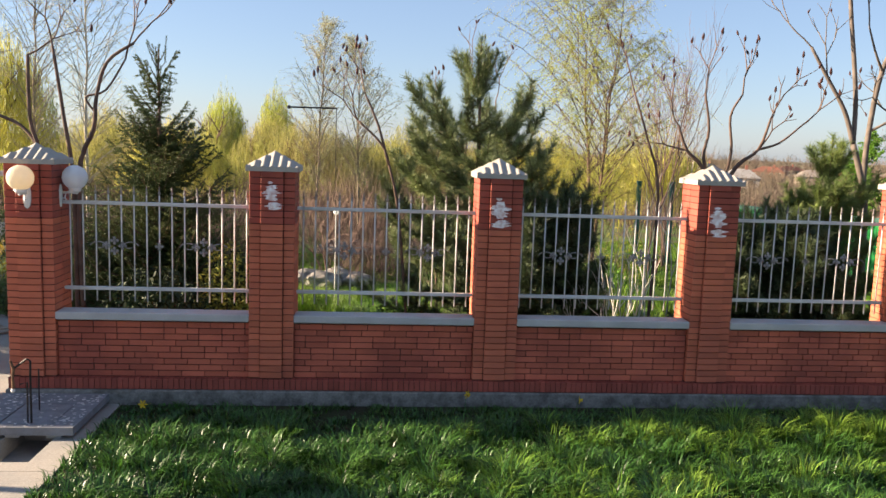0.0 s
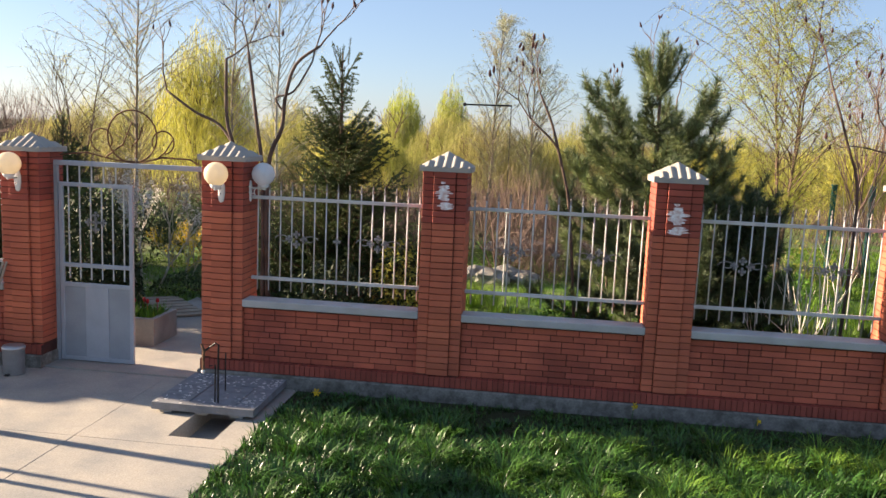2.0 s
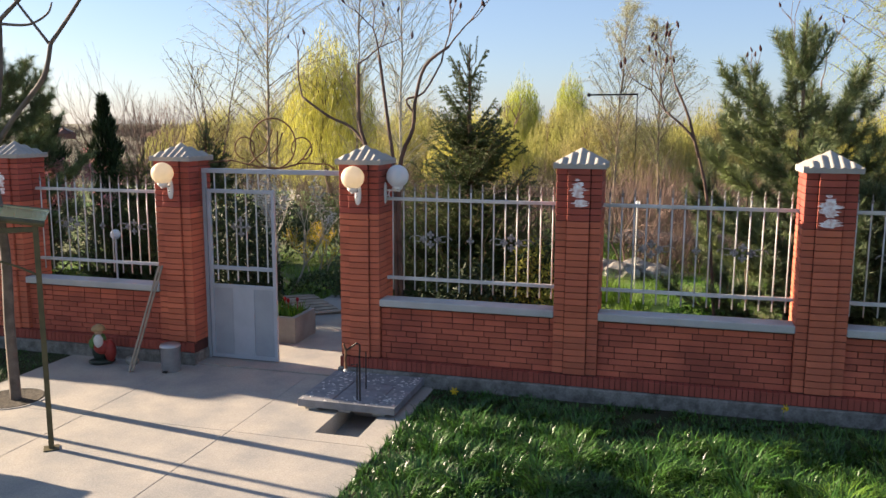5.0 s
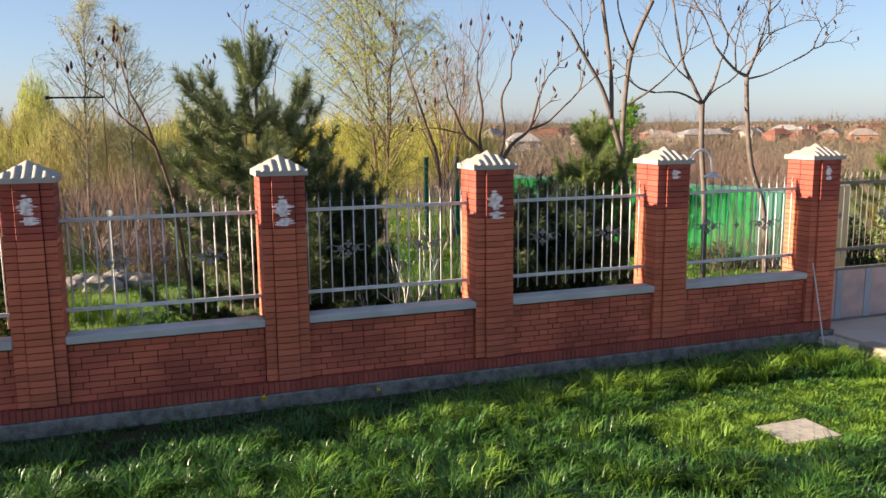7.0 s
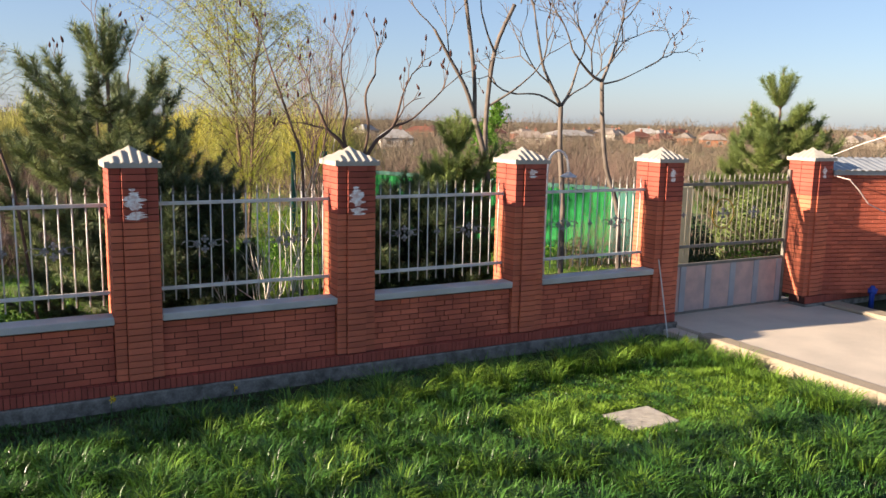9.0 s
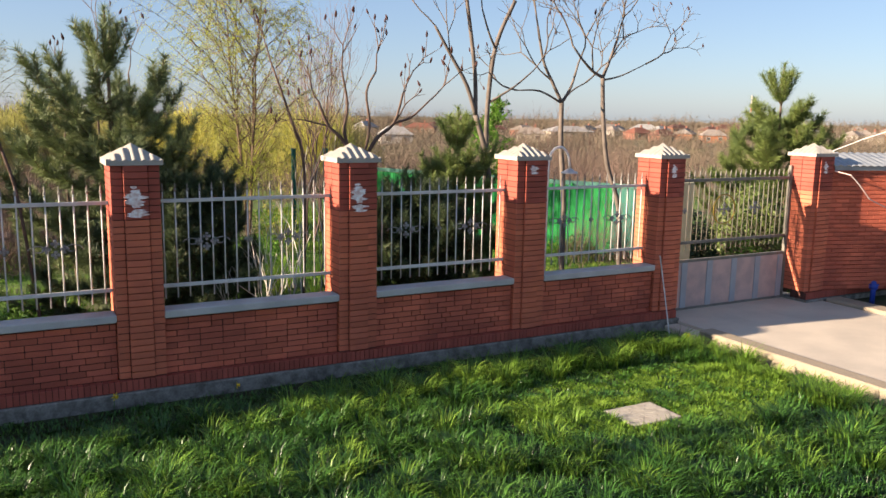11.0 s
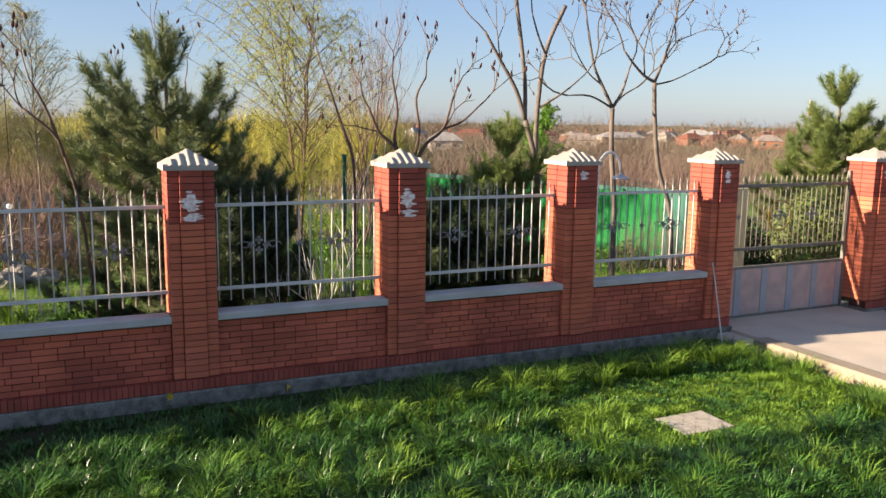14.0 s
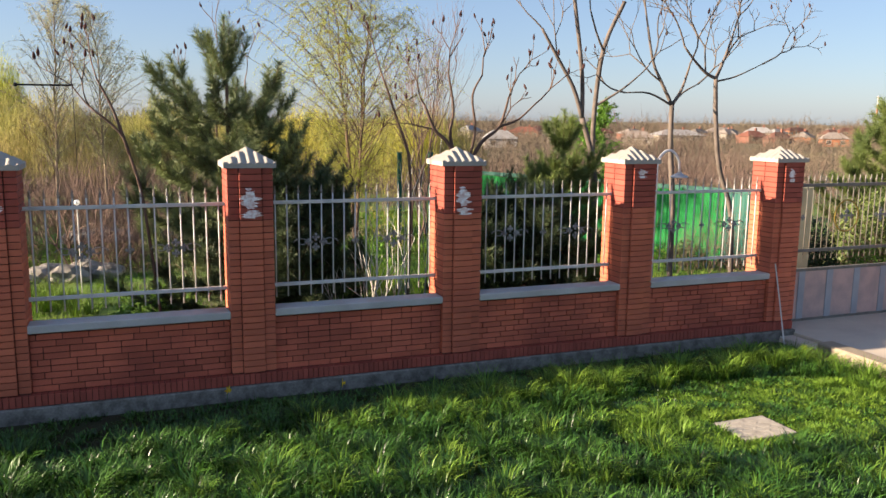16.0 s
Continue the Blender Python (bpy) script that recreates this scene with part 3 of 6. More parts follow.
def thuja(x, y, h, w, seed, label):
    r, gen = random.Random(seed), np.random.default_rng(seed)
    ob = thing("thuja_tree", label, "tree", (x, y, 0))
    part("trunk", Geo().tube([(0, 0, 0), (0, 0, h * 0.9)], [0.06, 0.01], 6), BARK, ob)
    n = int(5200 * h / 3.5)
    t = gen.random(n) ** 0.8
    rad = w * np.sqrt(gen.random(n)) * np.minimum(1, (1 - t) * 2.6 + 0.05) * (0.85 + 0.25 * np.sin(t * 40 + gen.random(n)))
    a = gen.random(n) * 6.283
    base = np.stack([rad * np.cos(a), rad * np.sin(a), 0.1 + t * (h - 0.2)], 1)
    way = unit(np.stack([np.cos(a) * 0.5, np.sin(a) * 0.5, np.full(n, 1.1)], 1) + gen.normal(size=(n, 3)) * 0.25)
    v, f = spikes(base, way, 0.12 + 0.14 * gen.random(n), 0.045, gen)
    part("sprays", np_mesh("sprays", v, f, THUJA), None, ob, "dense dark evergreen sprays")
    return ob


thuja(-12.4, 8.0, 3.85, 0.42, 13, "narrow dark columnar thuja")
thuja(-13.55, 7.2, 3.75, 0.6, 14, "broad dark conical thuja tree")

# ---- sumac trees ----
seed_mesh = Geo().lathe([(0.004, -0.005), (0.016, 0.01), (0.022, 0.035), (0.017, 0.07), (0.003, 0.11)], 7).mesh("seed_head", True)


def sumac(x, y, limbs, seed, label, ends=(), depth=2, size=0.42, r_tip=0.013, heads=0.8, bark=BARK_RED, most=22, spread=0.6, z=0.0, lift=0.14):
    """limbs: (start radius, end radius, points); ends: points where twigs fork on, with their direction."""
    r = random.Random(seed)
    ob = thing("sumac_tree", label, "tree", (x, y, z))
    wood, tips, twigs = Geo(), [], []
    for r0, r1, pts in limbs:
        limb(wood, [(a - x, b - y, c) for a, b, c in pts], r0, r1, 8)
    for p, d in ends:
        grow(wood, (p[0] - x, p[1] - y, p[2]), d, size, r_tip, depth, ((2, 2, 3), spread, lift, 0.8, 0.10), r, tips, twigs, 0.76)
    part("trunk", wood, bark, ob, "bare forked stems and twigs", smooth=True)
    n = 0
    for p, d in tips:
        if r.random() < heads and n < most:
            o = part("seed_head", seed_mesh, SEED, ob, at=tuple(p))
            o.rotation_euler = (r.gauss(0, 0.25), r.gauss(0, 0.25), 0)
            s = r.uniform(0.65, 1.05)
            o.scale = (s, s, s)
            n += 1
    return ob


Y1 = 1.6
sumac(-2.9, Y1, [
    (0.035, 0.022, [(-2.95, Y1, 0), (-3.0, Y1, 1.6), (-3.13, Y1, 2.75), (-3.24, Y1, 3.2), (-3.25, Y1, 4.0)]),
    (0.024, 0.016, [(-3.14, Y1, 2.85), (-3.4, Y1 + 0.1, 3.12), (-3.75, Y1 + 0.1, 3.28), (-4.15, Y1 + 0.1, 3.55)]),
    (0.035, 0.02, [(-2.7, Y1, 0), (-2.72, Y1, 2.3), (-2.82, Y1, 3.2), (-2.94, Y1, 4.1)]),
    (0.035, 0.018, [(-2.6, Y1, 0), (-2.66, Y1, 2.4), (-2.46, Y1, 3.1), (-2.42, Y1, 3.5), (-2.28, Y1, 3.95), (-1.95, Y1, 4.2)]),
    (0.017, 0.012, [(-2.42, Y1, 3.3), (-2.55, Y1, 3.5), (-2.3, Y1, 3.6), (-2.05, Y1, 4.0)]),
], 21, "tall bare sumac with dark seed heads behind a pillar",
    [((-3.25, Y1, 4.0), (0.8, 0, 0.5)), ((-4.15, Y1 + 0.1, 3.55), (-0.3, 0, 1)), ((-2.94, Y1, 4.1), (-0.1, 0, 1)), ((-1.95, Y1, 4.2), (0.5, 0, 0.7)), ((-2.05, Y1, 4.0), (0.4, 0, 1))], bark=BARK_DARK, size=0.38)
Y2 = 2.2
sumac(1.5, Y2, [
    (0.023, 0.014, [(1.7, Y2, 0), (1.5, Y2, 2.0), (1.36, Y2, 2.69), (1.23, Y2, 3.04), (0.9, Y2, 3.35)]),
    (0.022, 0.013, [(1.34, Y2, 2.75), (1.18, Y2, 3.3), (1.0, Y2, 3.7)]),
], 22, "thin bare sumac with dark seed heads", [((0.9, Y2, 3.35), (-0.8, 0, 0.5)), ((1.0, Y2, 3.7), (-0.2, 0, 1)), ((0.9, Y2, 3.35), (-0.3, 0, 1))], size=0.34, r_tip=0.012, bark=BARK_DARK)
sumac(2.6, 4.7, [(0.022, 0.012, [(2.3, 4.7, 0), (2.2, 4.7, 2.4), (2.3, 4.7, 3.5)]), (0.022, 0.012, [(3.3, 4.8, 0), (3.25, 4.8, 2.6), (3.2, 4.8, 3.85)]), (0.022, 0.012, [(2.7, 4.9, 0), (2.72, 4.9, 2.6), (2.75, 4.9, 4.1)])],
      23, "slender sumac stems behind the pine", [((2.3, 4.7, 3.5), (-0.5, 0, 1)), ((3.2, 4.8, 3.85), (0.4, 0, 1)), ((2.75, 4.9, 4.1), (0.1, 0, 1))], depth=2, size=0.4, r_tip=0.011, bark=BARK_DARK)
Y3 = 2.0
sumac(6.0, Y3, [
    (0.04, 0.02, [(6.0, Y3, 0), (5.98, Y3, 2.2), (5.8, Y3, 2.85), (5.55, Y3, 3.1), (5.4, Y3, 3.45)]),
    (0.03, 0.016, [(5.97, Y3, 2.5), (5.8, Y3, 3.0), (5.85, Y3, 3.4), (5.76, Y3, 3.9)]),
    (0.035, 0.016, [(6.02, Y3, 2.4), (6.3, Y3, 2.9), (6.6, Y3, 3.15), (6.75, Y3, 3.6)]),
    (0.025, 0.014, [(6.1, Y3, 2.6), (6.2, Y3, 3.1), (6.15, Y3, 3.6), (6.3, Y3, 3.9)]),
    (0.025, 0.014, [(5.2, Y3 + 0.2, 0), (5.25, Y3 + 0.2, 2.4), (5.05, Y3 + 0.2, 3.2), (4.8, Y3 + 0.2, 3.9)]),
    (0.02, 0.012, [(6.6, Y3, 3.15), (6.9, Y3, 3.25), (7.2, Y3, 3.5)]),
], 24, "spreading bare sumac full of dark seed heads",
    [((5.4, Y3, 3.45), (-0.7, 0, 0.7)), ((5.76, Y3, 3.9), (0, 0, 1)), ((6.75, Y3, 3.6), (0.3, 0, 1)), ((6.3, Y3, 3.9), (0.2, 0, 1)), ((4.8, Y3 + 0.2, 3.9), (-0.3, 0, 1)), ((7.2, Y3, 3.5), (0.5, 0, 0.8)), ((5.55, Y3, 3.1), (-0.8, 0, 0.3)), ((6.6, Y3, 3.15), (0.6, 0, 0.9))], most=45, size=0.36, bark=BARK_DARK)
Y4 = 3.0
sumac(8.95, Y4, [
    (0.058, 0.047, [(9.0, Y4, 0), (8.95, Y4, 1.6), (8.88, Y4, 2.5), (8.62, Y4, 3.3)]),
    (0.043, 0.023, [(8.62, Y4, 3.3), (8.43, Y4, 3.8), (8.1, Y4, 4.3), (7.8, Y4, 4.75)]),
    (0.039, 0.031, [(8.62, Y4, 3.3), (8.6, Y4, 3.9), (8.52, Y4, 4.5), (8.4, Y4, 5.2), (8.3, Y4, 5.9)]),
    (0.051, 0.035, [(9.02, Y4 + 0.2, 0), (8.98, Y4 + 0.2, 2.3), (8.98, Y4 + 0.2, 3.4), (9.12, Y4 + 0.2, 4.5), (9.5, Y4 + 0.2, 5.3)]),
    (0.023, 0.012, [(9.12, Y4 + 0.2, 4.45), (8.85, Y4, 4.7), (8.7, Y4, 5.1)]),
    (0.023, 0.011, [(8.98, Y4 + 0.2, 3.5), (9.4, Y4, 3.8), (9.8, Y4, 4.1)]),
], 25, "large bare sumac with smooth forked grey-brown trunks",
    [((7.8, Y4, 4.75), (-0.6, 0, 0.7)), ((8.3, Y4, 5.9), (0.1, 0, 1)), ((9.5, Y4, 5.3), (0.5, 0, 1)), ((8.7, Y4, 5.1), (-0.2, 0, 1)), ((9.8, Y4, 4.1), (0.6, 0, 0.6)), ((8.1, Y4, 4.3), (-0.1, 0, 1))], size=0.5, heads=0.25, spread=0.6)
Y5 = 3.2
sumac(10.75, Y5, [
    (0.055, 0.043, [(10.76, Y5, 0), (10.74, Y5, 1.6), (10.62, Y5, 2.8), (10.6, Y5, 3.55)]),
    (0.035, 0.020, [(10.6, Y5, 3.55), (10.35, Y5, 3.95), (10.15, Y5, 4.3), (10.0, Y5, 4.9)]),
    (0.035, 0.016, [(10.6, Y5, 3.55), (10.8, Y5, 3.85), (10.95, Y5, 4.3)]),
    (0.023, 0.011, [(10.58, Y5, 3.55), (10.1, Y5, 3.75), (9.6, Y5, 3.75)]),
    (0.023, 0.011, [(10.62, Y5, 3.6), (11.0, Y5 + 0.2, 3.8), (11.3, Y5 + 0.2, 3.95)]),
], 26, "bare sumac with one straight trunk and a wide crown",
    [((10.0, Y5, 4.9), (-0.3, 0, 1)), ((10.95, Y5, 4.3), (0.3, 0, 1)), ((10.15, Y5, 4.3), (0.3, 0.2, 1)), ((9.6, Y5, 3.75), (-1, 0, 0.3)), ((10.35, Y5, 3.95), (-0.6, 0, 0.8)), ((11.3, Y5 + 0.2, 3.95), (0.8, 0, 0.4))], size=0.46, depth=4, heads=0.25, spread=0.7, r_tip=0.018, lift=0.1)
sumac(12.1, Y5, [
    (0.051, 0.039, [(12.2, Y5, 0), (12.1, Y5, 1.5), (11.75, Y5, 2.4), (11.6, Y5, 3.3), (11.54, Y5, 4.05)]),
    (0.035, 0.017, [(11.54, Y5, 4.05), (11.3, Y5, 4.15), (11.05, Y5, 4.35), (10.8, Y5, 4.6)]),
    (0.035, 0.017, [(11.54, Y5, 4.05), (11.7, Y5, 4.4), (11.85, Y5, 4.8)]),
    (0.020, 0.008, [(11.56, Y5, 4.0), (12.0, Y5, 4.1), (12.6, Y5, 4.35)]),
], 27, "bare sumac with a curved trunk and a twiggy crown",
    [((10.8, Y5, 4.6), (-0.4, 0, 1)), ((11.85, Y5, 4.8), (0.3, 0, 1)), ((12.6, Y5, 4.35), (1, 0, 0.3)), ((11.3, Y5, 4.15), (-0.1, 0, 1)), ((11.7, Y5, 4.4), (0.6, 0, 0.8))], size=0.46, depth=4, heads=0.25, spread=0.7, r_tip=0.018, lift=0.1)
YF = -1.81
sumac(-6.19, YF, [
    (0.061, 0.050, [(-6.19, YF, -0.05), (-6.2, YF, 0.9), (-6.18, YF, 1.75), (-6.3, YF, 2.85)]),
    (0.036, 0.025, [(-6.3, YF, 2.8), (-6.75, YF, 3.35), (-7.4, YF, 3.75), (-7.84, YF, 4.25), (-7.95, YF, 4.8)]),
    (0.040, 0.029, [(-6.28, YF, 2.8), (-6.12, YF, 3.4), (-6.05, YF, 3.85), (-6.02, YF, 4.25)]),
    (0.029, 0.022, [(-6.26, YF, 2.85), (-5.85, YF, 3.3), (-5.5, YF, 3.65), (-5.38, YF, 4.0)]),
    (0.023, 0.016, [(-6.06, YF, 4.0), (-6.6, YF, 4.3), (-7.3, YF, 4.7)]),
    (0.025, 0.014, [(-6.02, YF, 4.25), (-5.75, YF, 4.45), (-5.45, YF, 4.65)]),
    (0.016, 0.009, [(-6.02, YF, 4.22), (-5.65, YF, 4.2), (-5.4, YF, 4.3), (-5.33, YF, 4.42)]),
    (0.022, 0.014, [(-5.38, YF, 4.0), (-5.1, YF, 4.3), (-4.8, YF, 4.65)]),
    (0.016, 0.011, [(-5.4, YF, 4.0), (-5.7, YF, 4.35), (-5.95, YF, 4.65)]),
    (0.016, 0.011, [(-6.02, YF, 4.25), (-6.15, YF, 4.6), (-6.2, YF, 4.8)]),
], 28, "bare sumac tree standing in a round hole of the paving",
    [((-7.95, YF, 4.8), (0.2, 0, 1)), ((-7.84, YF, 4.25), (0.8, 0, 0.7)), ((-7.3, YF, 4.7), (-0.5, 0, 1)), ((-5.45, YF, 4.65), (0.5, 0, 1)), ((-4.8, YF, 4.65), (0.4, 0, 1)), ((-5.95, YF, 4.65), (-0.3, 0, 1)), ((-7.4, YF, 3.75), (-1, 0, 0.3))],
    size=0.4, r_tip=0.011, heads=0.3, bark=BARK_RED)


# ---- broadleaf trees ----
def leafy(name, x, y, h, stems, seed, label, leaf, leaf_size, per_twig, depth=4, bark=BARK_PALE, lean=0.25, spread=0.5, lift=0.25, shrink=0.74, wobble=0.1, radius=None, base=None, droop=0.0):
    r, gen = random.Random(seed), np.random.default_rng(seed)
    ob = thing(name, label, "tree", (x, y, base if base is not None else ground_height(x, y)))
    wood, tips, twigs = Geo(), [], []
    total = sum(shrink ** i for i in range(depth + 1))
    for s in range(stems):
        a = 6.283 * (s + r.random() * 0.5) / stems
        d = Vector((math.cos(a) * lean, math.sin(a) * lean, 1))
        grow(wood, (0.1 * math.cos(a), 0.1 * math.sin(a), 0), d, h / total * r.uniform(0.85, 1.1), radius or h * 0.014, depth, ((2, 3, 3), spread, lift, shrink, wobble), r, tips, twigs)
    part("trunk", wood, bark, ob, "bare trunk and fine branches")
    if leaf:
        small = twigs[-int(len(twigs) * 0.8):]
        p = np.array([t[0] for t in small])
        q = np.array([t[1] for t in small])
        k = np.repeat(np.arange(len(p)), per_twig)
        t = gen.random((len(k), 1))
        c = p[k] + (q[k] - p[k]) * t + gen.normal(size=(len(k), 3)) * leaf_size * 1.6
        c[:, 2] -= droop * gen.random(len(k))
        v, f = leaves(c, leaf_size, gen)
        part("crown", np_mesh("crown", v, f, leaf), None, ob, "sparse fresh leaves")
    return ob


def weeping(x, y, h, w, seed, label, leaf, strands=1000, z0=0.0):
    """A willow with hanging strands."""
    r, gen = random.Random(seed), np.random.default_rng(seed)
    ob = thing("willow_tree", label, "tree", (x, y, ground_height(x, y)))
    wood, tips, twigs = Geo(), [], []
    grow(wood, (0, 0, 0), (0, 0, 1), h * 0.27, h * 0.02, 4, ((2, 3, 3), 0.75, 0.3, 0.72, 0.12), r, tips, twigs)
    part("trunk", wood, BARK, ob)
    a, t = gen.random(strands) * 6.283, gen.random(strands)
    rad = w * np.sqrt(gen.random(strands)) * (0.75 + 0.3 * np.sin(a * 3 + seed) * np.sin(a * 5))
    top = h * (0.42 + 0.58 * np.clip(1 - rad / w, 0, 1) ** 0.7 * (0.45 + 0.6 * gen.random(strands)))
    ln = h * (0.2 + 0.4 * gen.random(strands))
    ln = np.minimum(ln, top - 0.2)
    n = 20
    k = np.repeat(np.arange(strands), n)
    s = np.tile(np.arange(n) / n, strands) + gen.random(strands * n) / n
    x_ = (rad * np.cos(a))[k] * (1 + 0.12 * s) + gen.normal(size=len(k)) * 0.05
    y_ = (rad * np.sin(a))[k] * (1 + 0.12 * s) + gen.normal(size=len(k)) * 0.05
    z_ = top[k] - ln[k] * s
    base = np.stack([x_, y_, z_], 1)
    way = unit(np.stack([gen.normal(size=len(k)) * 0.22, gen.normal(size=len(k)) * 0.22, np.full(len(k), -1.0)], 1))
    v, f = spikes(base, way, h * 0.045 * (0.6 + 0.8 * gen.random(len(k))), 0.018 + 0.014 * gen.random(len(k)), gen)
    part("crown", np_mesh("crown", v, f, leaf), None, ob, "hanging yellow-green strands")
    return ob


def airy(name, x, y, h, w, seed, label, leaf, bark, stems=1, limbs=46, twigs=13, low=0.25, rise=1.0, droop=0.5, leaf_size=0.02, per=16, lean=0.15, belly=0.45, reach=0.55):
    """A light tree: slim stems, rising limbs, and fine twigs that arch over and carry small leaves."""
    r, gen = random.Random(seed), np.random.default_rng(seed)
    ob = thing(name, label, "tree", (x, y, ground_height(x, y)))
    wood, starts, ways, spans = Geo(), [], [], []
    for s in range(stems):
        a = 6.283 * (s + 0.5 * r.random()) / stems
        out = lean * h * (1 if stems > 1 else 0.3) * r.uniform(0.6, 1.2)
        top = h * (1.0 if s == 0 else r.uniform(0.78, 0.97))
        axis_pts = [Vector((math.cos(a) * out * t ** 1.3 + r.gauss(0, 0.04) * t, math.sin(a) * out * t ** 1.3 + r.gauss(0, 0.04) * t, top * t)) for t in [i / 10 for i in range(11)]]
        wood.tube(axis_pts, [h * 0.0065 * (1 - 0.92 * i / 10) + 0.003 for i in range(11)], 7)
        for i in range(limbs // stems):
            k = low + (0.97 - low) * (i + r.random()) / (limbs // stems)
            f = k * 10
            o = axis_pts[int(f)].lerp(axis_pts[min(10, int(f) + 1)], f - int(f))
            shape = min(1.0, (k - low) / belly + 0.35) if k < low + belly else max(0.12, (1 - (k - low - belly) / (1 - low - belly)) ** 0.75)
            ln = w * shape * r.uniform(0.6, 1.1)
            b = r.random() * 6.283
            d = Vector((math.cos(b), math.sin(b), rise * r.uniform(0.7, 1.4)))
            pts = [o]
            for q in range(5):
                d = (d.normalized() + Vector((r.gauss(0, 0.12), r.gauss(0, 0.12), 0.02 - 0.10 * droop)))
                pts.append(pts[-1] + d.normalized() * ln / 5)
            wood.tube(pts, [0.011 * (1 - 0.75 * q / 5) * (1.25 - k) + 0.0035 for q in range(6)], 4, cap=False)
            for q in range(twigs):
                t = 0.6 + 4.4 * r.random() ** 0.8
                o2 = pts[int(min(t, 4.99))].lerp(pts[int(min(t, 4.99)) + 1], min(t, 4.99) % 1)
                e = (d.normalized() * 0.6 + Vector((r.gauss(0, 0.55), r.gauss(0, 0.55), r.gauss(0.15, 0.4)))).normalized()
                starts.append(tuple(o2))
                ways.append(tuple(e))
                spans.append(reach * r.uniform(0.45, 1.2) * (0.5 + 0.5 * shape))
    part("trunk", wood, bark, ob, "slim stems and fine limbs")
    p, d, ln = np.array(starts), np.array(ways), np.array(spans)[:, None]
    fall = np.array([0, 0, -1.0]) * droop
    curve = lambda t: p + (d * t + fall * t * t) * ln
    B, W, L, D = [], [], [], []
    for i in range(3):
        q0, q1 = curve(i / 3), curve((i + 1) / 3)
        B.append(q0)
        W.append(unit(q1 - q0))
        L.append(np.linalg.norm(q1 - q0, axis=1) * 1.25)
        D.append(np.full(len(p), 0.010 - 0.002 * i))
    v, f = spikes(np.concatenate(B), np.concatenate(W), np.concatenate(L), np.concatenate(D), gen)
    tagged(part("branchwork", np_mesh("branchwork", v, f, bark), None, ob), "fine arching twigs", kind="stuff")
    k = np.repeat(np.arange(len(p)), per)
    t = 0.15 + 0.9 * gen.random((len(k), 1))
    c = p[k] + (d[k] * t + fall * t * t) * ln[k] + gen.normal(size=(len(k), 3)) * 0.022
    v, f = leaves(c, leaf_size, gen, 0.0)
    part("crown", np_mesh("crown", v, f, leaf), None, ob, "small sparse spring leaves")
    return ob


airy("willow_tree", 6.2, 9.0, 6.9, 3.1, 31, "airy young willow with pale yellow-green leaves", WILLOW_PALE, BARK, stems=3, limbs=111, twigs=20, low=0.2, rise=1.1, droop=0.8, per=38, lean=0.10, reach=0.85, leaf_size=0.015)
airy("birch_tree", -0.5, 14.0, 6.5, 2.0, 32, "thin tree with sparse pale green leaves", LEAF_GREY, BARK_TAN, limbs=80, twigs=16, rise=1.4, droop=0.4, per=18, belly=0.3, leaf_size=0.013)
airy("birch_tree", 0.75, 14.3, 6.1, 1.9, 46, "small twiggy tree just coming into leaf", LEAF_GREY, BARK_TAN, limbs=74, twigs=16, rise=1.4, droop=0.4, per=18, belly=0.3, leaf_size=0.013)
airy("birch_tree", -6.4, 13.0, 8.2, 2.5, 33, "slender pale tree just coming into leaf", LEAF_GREY, BARK_PALE, limbs=86, twigs=16, rise=1.1, droop=0.5, per=12, low=0.2, leaf_size=0.013)
airy("birch_tree", -10.6, 13.0, 8.4, 3.5, 34, "tall twiggy tree with pale green leaves", LEAF_GREY, BARK_TAN, limbs=96, rise=0.9, droop=0.55, per=17, low=0.2, twigs=18, leaf_size=0.014, reach=0.7)
airy("birch_tree", -8.4, 14.5, 7.6, 2.6, 44, "twiggy tree with sparse grey-green leaves", LEAF_GREY, BARK_TAN, limbs=76, rise=1.2, droop=0.45, per=14, leaf_size=0.013)
airy("birch_tree", -13.6, 15.0, 6.2, 2.6, 45, "twiggy tree with few leaves at the garden's end", LEAF_GREY, BRUSHWOOD, stems=3, limbs=60, rise=1.3, droop=0.2, per=3, lean=0.2)
airy("bush_tree", 15.1, 13.0, 3.9, 1.0, 35, "small tree in bright green leaf", GREENLEAF, BARK_TAN, stems=2, limbs=60, twigs=12, low=0.2, rise=1.0, droop=0.2, per=22, lean=0.05, reach=0.35, leaf_size=0.035)
leafy("bare_tree", 8.2, 10.5, 5.6, 2, 36, "leafless tree with fine reddish twigs", None, 0, 0, depth=5, lean=0.15, spread=0.4, shrink=0.8, bark=BRUSHWOOD, radius=0.034)
leafy("bare_tree", 9.0, 12.0, 5.2, 3, 37, "leafless tree with fine grey-brown twigs", None, 0, 0, depth=5, lean=0.2, spread=0.45, shrink=0.8, bark=BRUSHWOOD, radius=0.034)
leafy("bare_tree", -12.5, 9.5, 4.5, 4, 38, "leafless shrub tree with pale twigs", None, 0, 0, depth=5, lean=0.3, spread=0.4, shrink=0.8, bark=BRUSHWOOD, radius=0.04)
leafy("bare_tree", 15.0, 9.6, 3.4, 6, 39, "tangled bare shrub with reddish twigs", None, 0, 0, depth=5, lean=0.5, spread=0.5, shrink=0.8, bark=BRUSHWOOD, radius=0.03)
leafy("bare_tree", 0.2, 9.0, 2.6, 5, 40, "low bare shrub with tangled twigs behind the railing", None, 0, 0, depth=5, lean=0.6, spread=0.6, shrink=0.8, bark=BRUSHWOOD, radius=0.025, lift=0.1)
